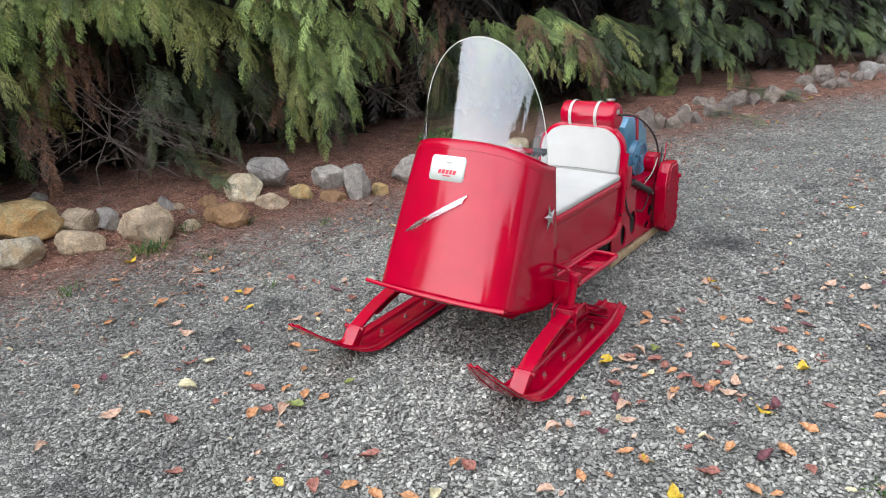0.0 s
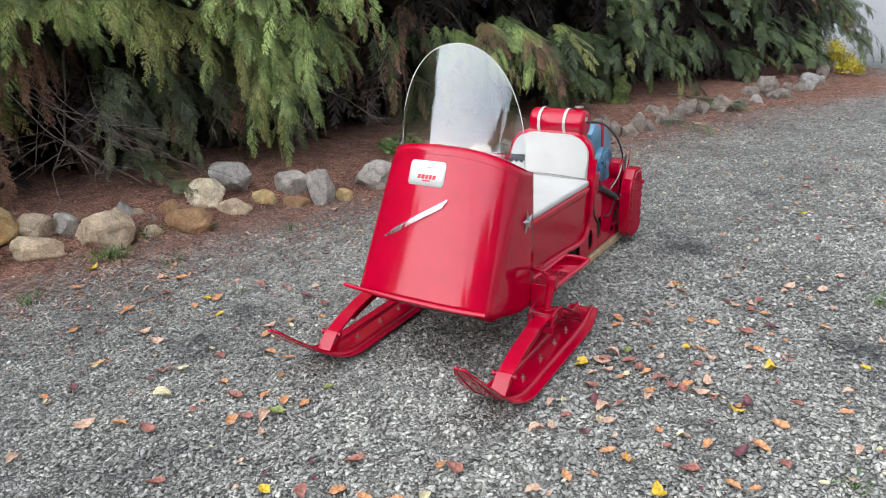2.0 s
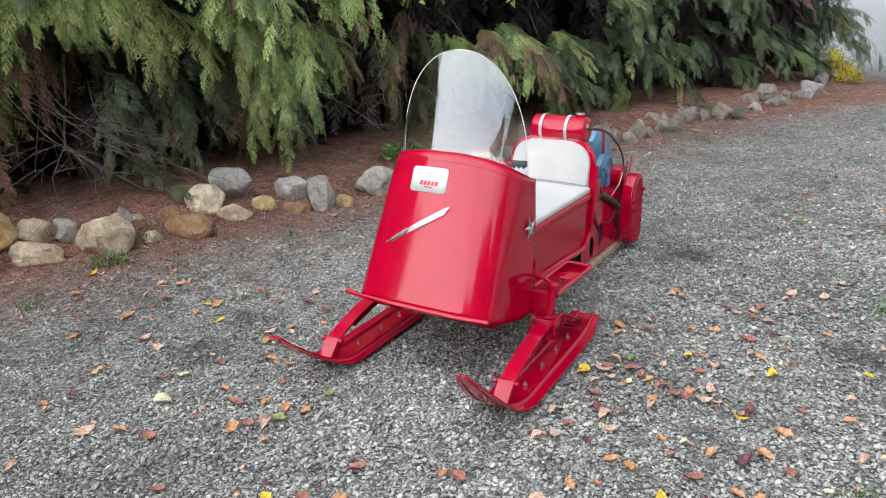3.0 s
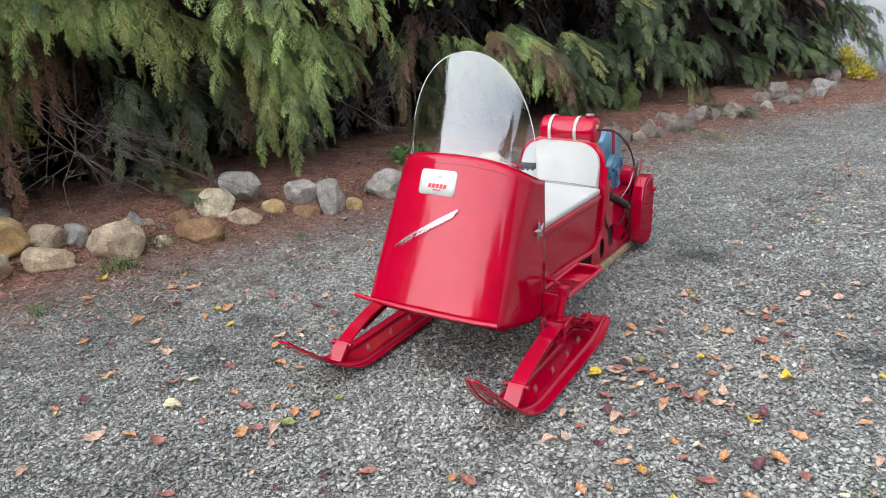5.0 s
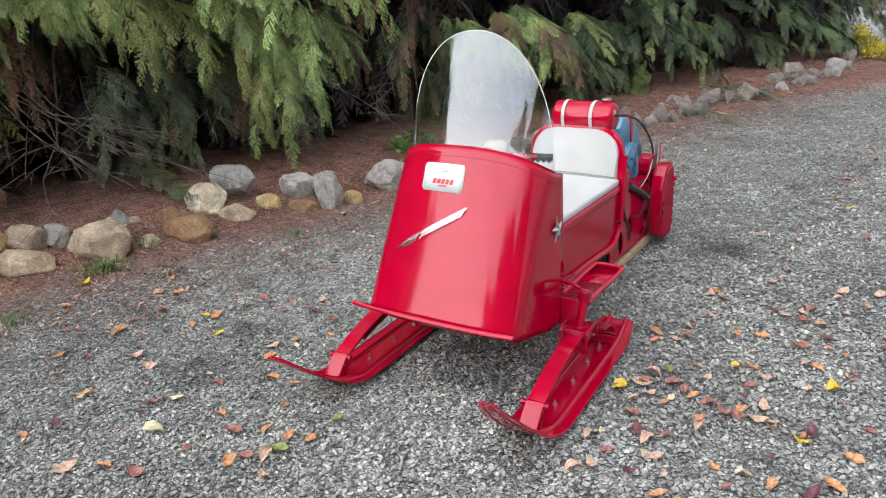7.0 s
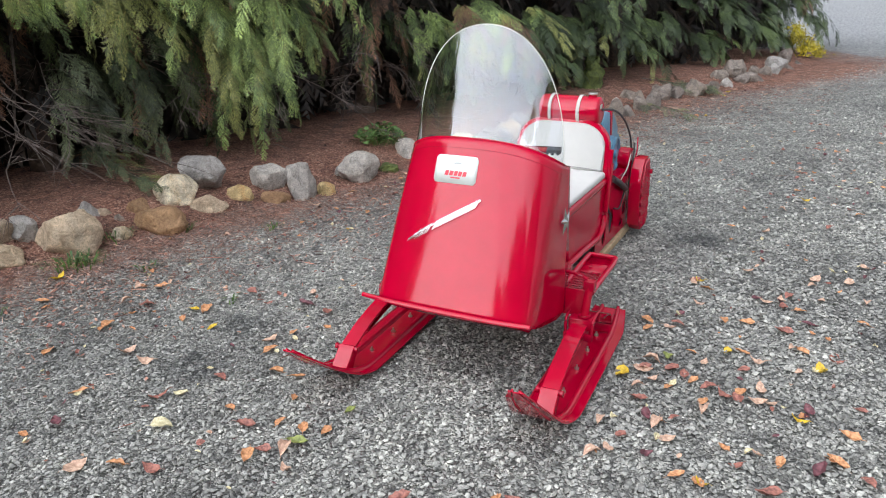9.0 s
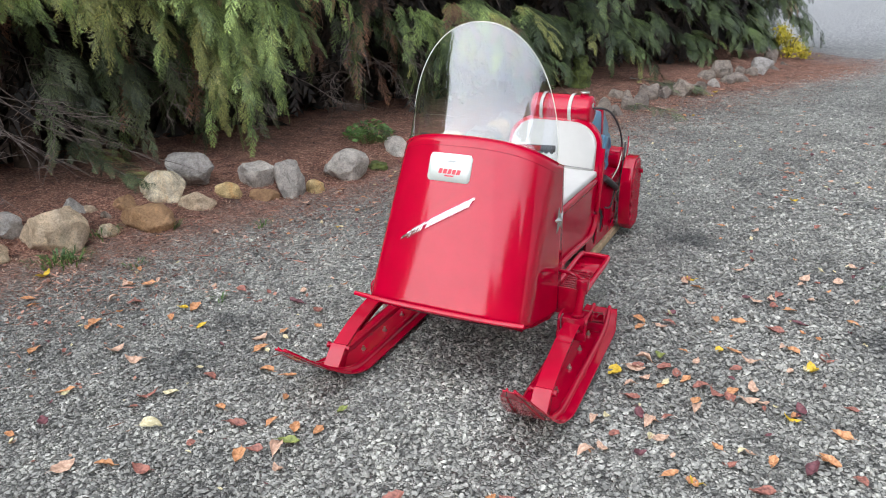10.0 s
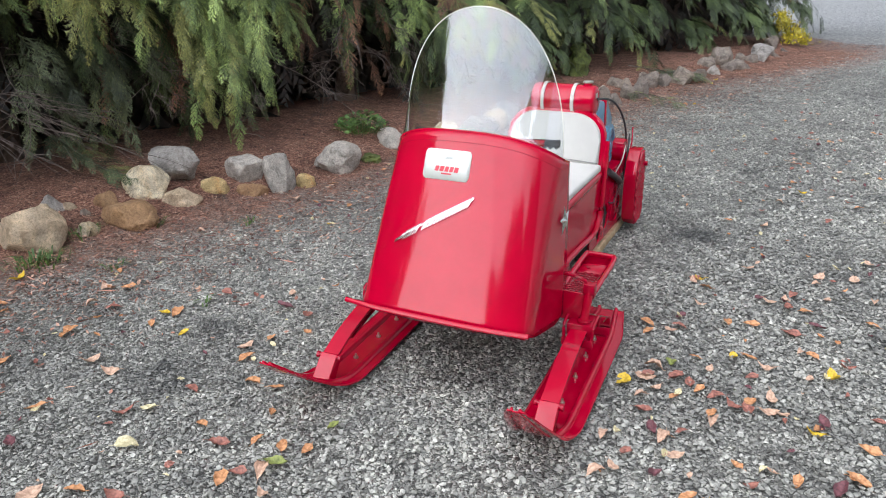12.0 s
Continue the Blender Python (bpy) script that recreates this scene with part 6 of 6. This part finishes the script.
def build_scraps():
    """Broken bits of leaf among the gravel."""
    rnd = random.Random(77)
    keys = [k for k in LEAVES if k not in ("green", "yellow")]
    bm = bmesh.new()
    for _ in range(700):
        x, y = rnd.uniform(-1.8, 3.0), rnd.uniform(-1.1, 4.8)
        if -0.62 < x < 0.66 and -0.65 < y < 2.4:
            continue
        size = 0.064 * rnd.uniform(0.22, 0.6)
        m = pose(x, y, ground_height(x, y) + 0.012, rnd.uniform(-30, 30), rnd.uniform(-30, 30), rnd.uniform(0, 360)) @ Matrix.Diagonal((size, size, size, 1))
        bit = leaf_mesh(rnd.randrange(40))
        mat = rnd.randrange(len(keys))
        seen = {}
        bit.verts.index_update()
        for v in bit.verts:
            seen[v.index] = bm.verts.new(m @ v.co)
        for f in bit.faces:
            bm.faces.new([seen[v.index] for v in f.verts]).material_index = mat
        bit.free()
    me = bpy.data.meshes.new("leaf_scraps")
    bm.to_mesh(me)
    bm.free()
    for k in keys:
        me.materials.append(SCRAPS[k])
    ob = new("leaf_scraps", me)
    tagged(ob, "small broken scraps of dry leaf among the gravel", "leaf litter", kind="stuff")


def hash_of(word):
    return sum(ord(c) * (i + 3) for i, c in enumerate(word))


build_leaves()
SCRAPS = {k: speckled(k + "_leaf_scrap", tuple(c.node_tree.nodes["Color Ramp"].color_ramp.elements[0].color)[:3], tuple(c.node_tree.nodes["Color Ramp"].color_ramp.elements[1].color)[:3], 90.0, 0.7, bump=0.2) for k, c in LEAVES.items()}
build_scraps()


# ---- loose gravel and needle litter ----
def build_gravel():
    ico = bmesh.new()
    bmesh.ops.create_icosphere(ico, subdivisions=1, radius=1)
    base = np.array([tuple(v.co) for v in ico.verts], np.float32)
    tris = np.array([[v.index for v in f.verts] for f in ico.faces], np.int32)
    ico.free()
    rng = np.random.default_rng(11)
    shapes = []
    for _ in range(24):
        p = base * rng.uniform(0.72, 1.12, (len(base), 1))
        for _ in range(5):
            c = rng.normal(0, 1, 3)
            c /= np.linalg.norm(c)
            over = np.maximum(p @ c - rng.uniform(0.2, 0.5), 0)
            p = p - over[:, None] * c
        shapes.append(p * np.array((rng.uniform(0.95, 1.4), rng.uniform(0.8, 1.1), rng.uniform(0.55, 0.85))))
    shapes = np.array(shapes, np.float32)
    tris = tris[base[tris].mean(1)[:, 2] > -0.5]
    bands = (((-2.1, 3.0), (-1.35, 0.6), 0.0178, 1.0), ((-2.2, 3.3), (0.6, 2.6), 0.0212, 1.08), ((-1.8, 4.2), (2.6, 6.0), 0.032, 1.3), ((-1.0, 6.0), (6.0, 11.0), 0.060, 1.7))
    vs, fs, count = [], [], 0
    for (x0, x1), (y0, y1), gap, big in bands:
        x, y = [g.ravel() for g in np.meshgrid(np.arange(x0, x1, gap), np.arange(y0, y1, gap))]
        x, y = x + rng.uniform(-0.5, 0.5, len(x)) * gap, y + rng.uniform(-0.5, 0.5, len(y)) * gap
        d = -((x - LINE_AT.x) * SIDE.x + (y - LINE_AT.y) * SIDE.y)
        keep = d < -0.22 - 0.5 * rng.random(len(x))
        for cx, cy in ((0.498, -0.104), (-0.308, -0.166)):
            across, ahead = (x - cx) + 0.089 * (y - cy), (y - cy) - 0.089 * (x - cx)
            keep &= ~((np.abs(across) < 0.105) & (ahead > -0.03) & (ahead < 0.93))
        x, y = x[keep], y[keep]
        n = len(x)
        size = big * np.interp(x - 0.35 * y, [-1.4, 0.4], [0.85, 1.2]) * (0.0054 + 0.0075 * rng.random(n) ** 2.0)
        an = rng.uniform(0, 2 * np.pi, n)
        tilt = rng.uniform(-0.5, 0.5, n)
        p = shapes[rng.integers(24, size=n)] * size[:, None, None]
        c, s = np.cos(tilt)[:, None], np.sin(tilt)[:, None]
        p = np.stack([p[..., 0], c * p[..., 1] - s * p[..., 2], s * p[..., 1] + c * p[..., 2]], -1)
        c, s = np.cos(an)[:, None], np.sin(an)[:, None]
        p = np.stack([c * p[..., 0] - s * p[..., 1], s * p[..., 0] + c * p[..., 1], p[..., 2]], -1)
        z = np.array([ground_height(float(a), float(b)) for a, b in zip(x, y)]) + size * rng.uniform(0.15, 0.75, n)
        p += np.stack([x, y, z], -1)[:, None, :]
        fs.append((tris[None] + (count + np.arange(n) * len(base))[:, None, None]).reshape(-1, 3))
        vs.append(p.reshape(-1, 3))
        count += n * len(base)
    ob = joined("gravel", np.concatenate(vs), np.concatenate(fs), [pebble()])
    ob.data.shade_flat()
    tagged(ob, "loose crushed grey gravel covering the drive", "gravel", kind="stuff")


build_gravel()


def build_needles():
    rng = np.random.default_rng(5)
    n = 110000
    s, d = rng.uniform(-2.5, 12.5, n), rng.normal(0.22, 0.52, n)
    keep = (d > -1.3) & (d < 1.6)
    s, d = s[keep], d[keep]
    n = len(s)
    x = LINE_AT.x + LINE.x * s - SIDE.x * d
    y = LINE_AT.y + LINE.y * s - SIDE.y * d
    z = np.array([ground_height(float(a), float(b)) for a, b in zip(x, y)]) + rng.uniform(0.004, 0.016, n)
    an, ln, w = rng.uniform(0, np.pi, n), rng.uniform(0.005, 0.019, n), rng.uniform(0.0009, 0.0022, n)
    ca, sa, up = np.cos(an), np.sin(an), rng.uniform(-0.25, 0.25, n)
    c = np.stack([x, y, z], -1)
    a = np.stack([ca, sa, up], -1) * ln[:, None]
    b = np.stack([-sa, ca, 0 * sa], -1) * w[:, None]
    v = np.stack([c - a - b, c - a + b, c + a + b, c + a - b], 1).reshape(-1, 3)
    n = 9000
    s, d = rng.uniform(-2.5, 12.5, n), rng.normal(-0.15, 0.55, n)
    p = np.stack([LINE_AT.x + LINE.x * s - SIDE.x * d, LINE_AT.y + LINE.y * s - SIDE.y * d, 0 * s], -1)
    p[:, 2] = [ground_height(float(a), float(b)) + 0.014 for a, b, _ in p]
    an = rng.uniform(0, 2 * np.pi, n)
    stick = rng.random(n) < 0.35
    ln = np.where(stick, rng.uniform(0.02, 0.06, n), rng.uniform(0.006, 0.014, n))
    w = np.where(stick, rng.uniform(0.0012, 0.0026, n), rng.uniform(0.005, 0.011, n))
    a = np.stack([np.cos(an) * ln, np.sin(an) * ln, rng.uniform(-0.006, 0.008, n)], -1)
    b = np.stack([-np.sin(an) * w, np.cos(an) * w, rng.uniform(-0.003, 0.003, n)], -1)
    v = np.concatenate([v, np.stack([p - a - b * 0.4, p - a * 0.3 + b, p + a, p + a * 0.2 - b], 1).reshape(-1, 3)])
    n = len(v) // 4
    ob = joined("needle_litter", v, np.arange(4 * n, dtype=np.int32).reshape(-1, 4), [NEEDLE])
    tagged(ob, "brown fallen cedar needles and twigs under the hedge", "litter", kind="stuff")


build_needles()
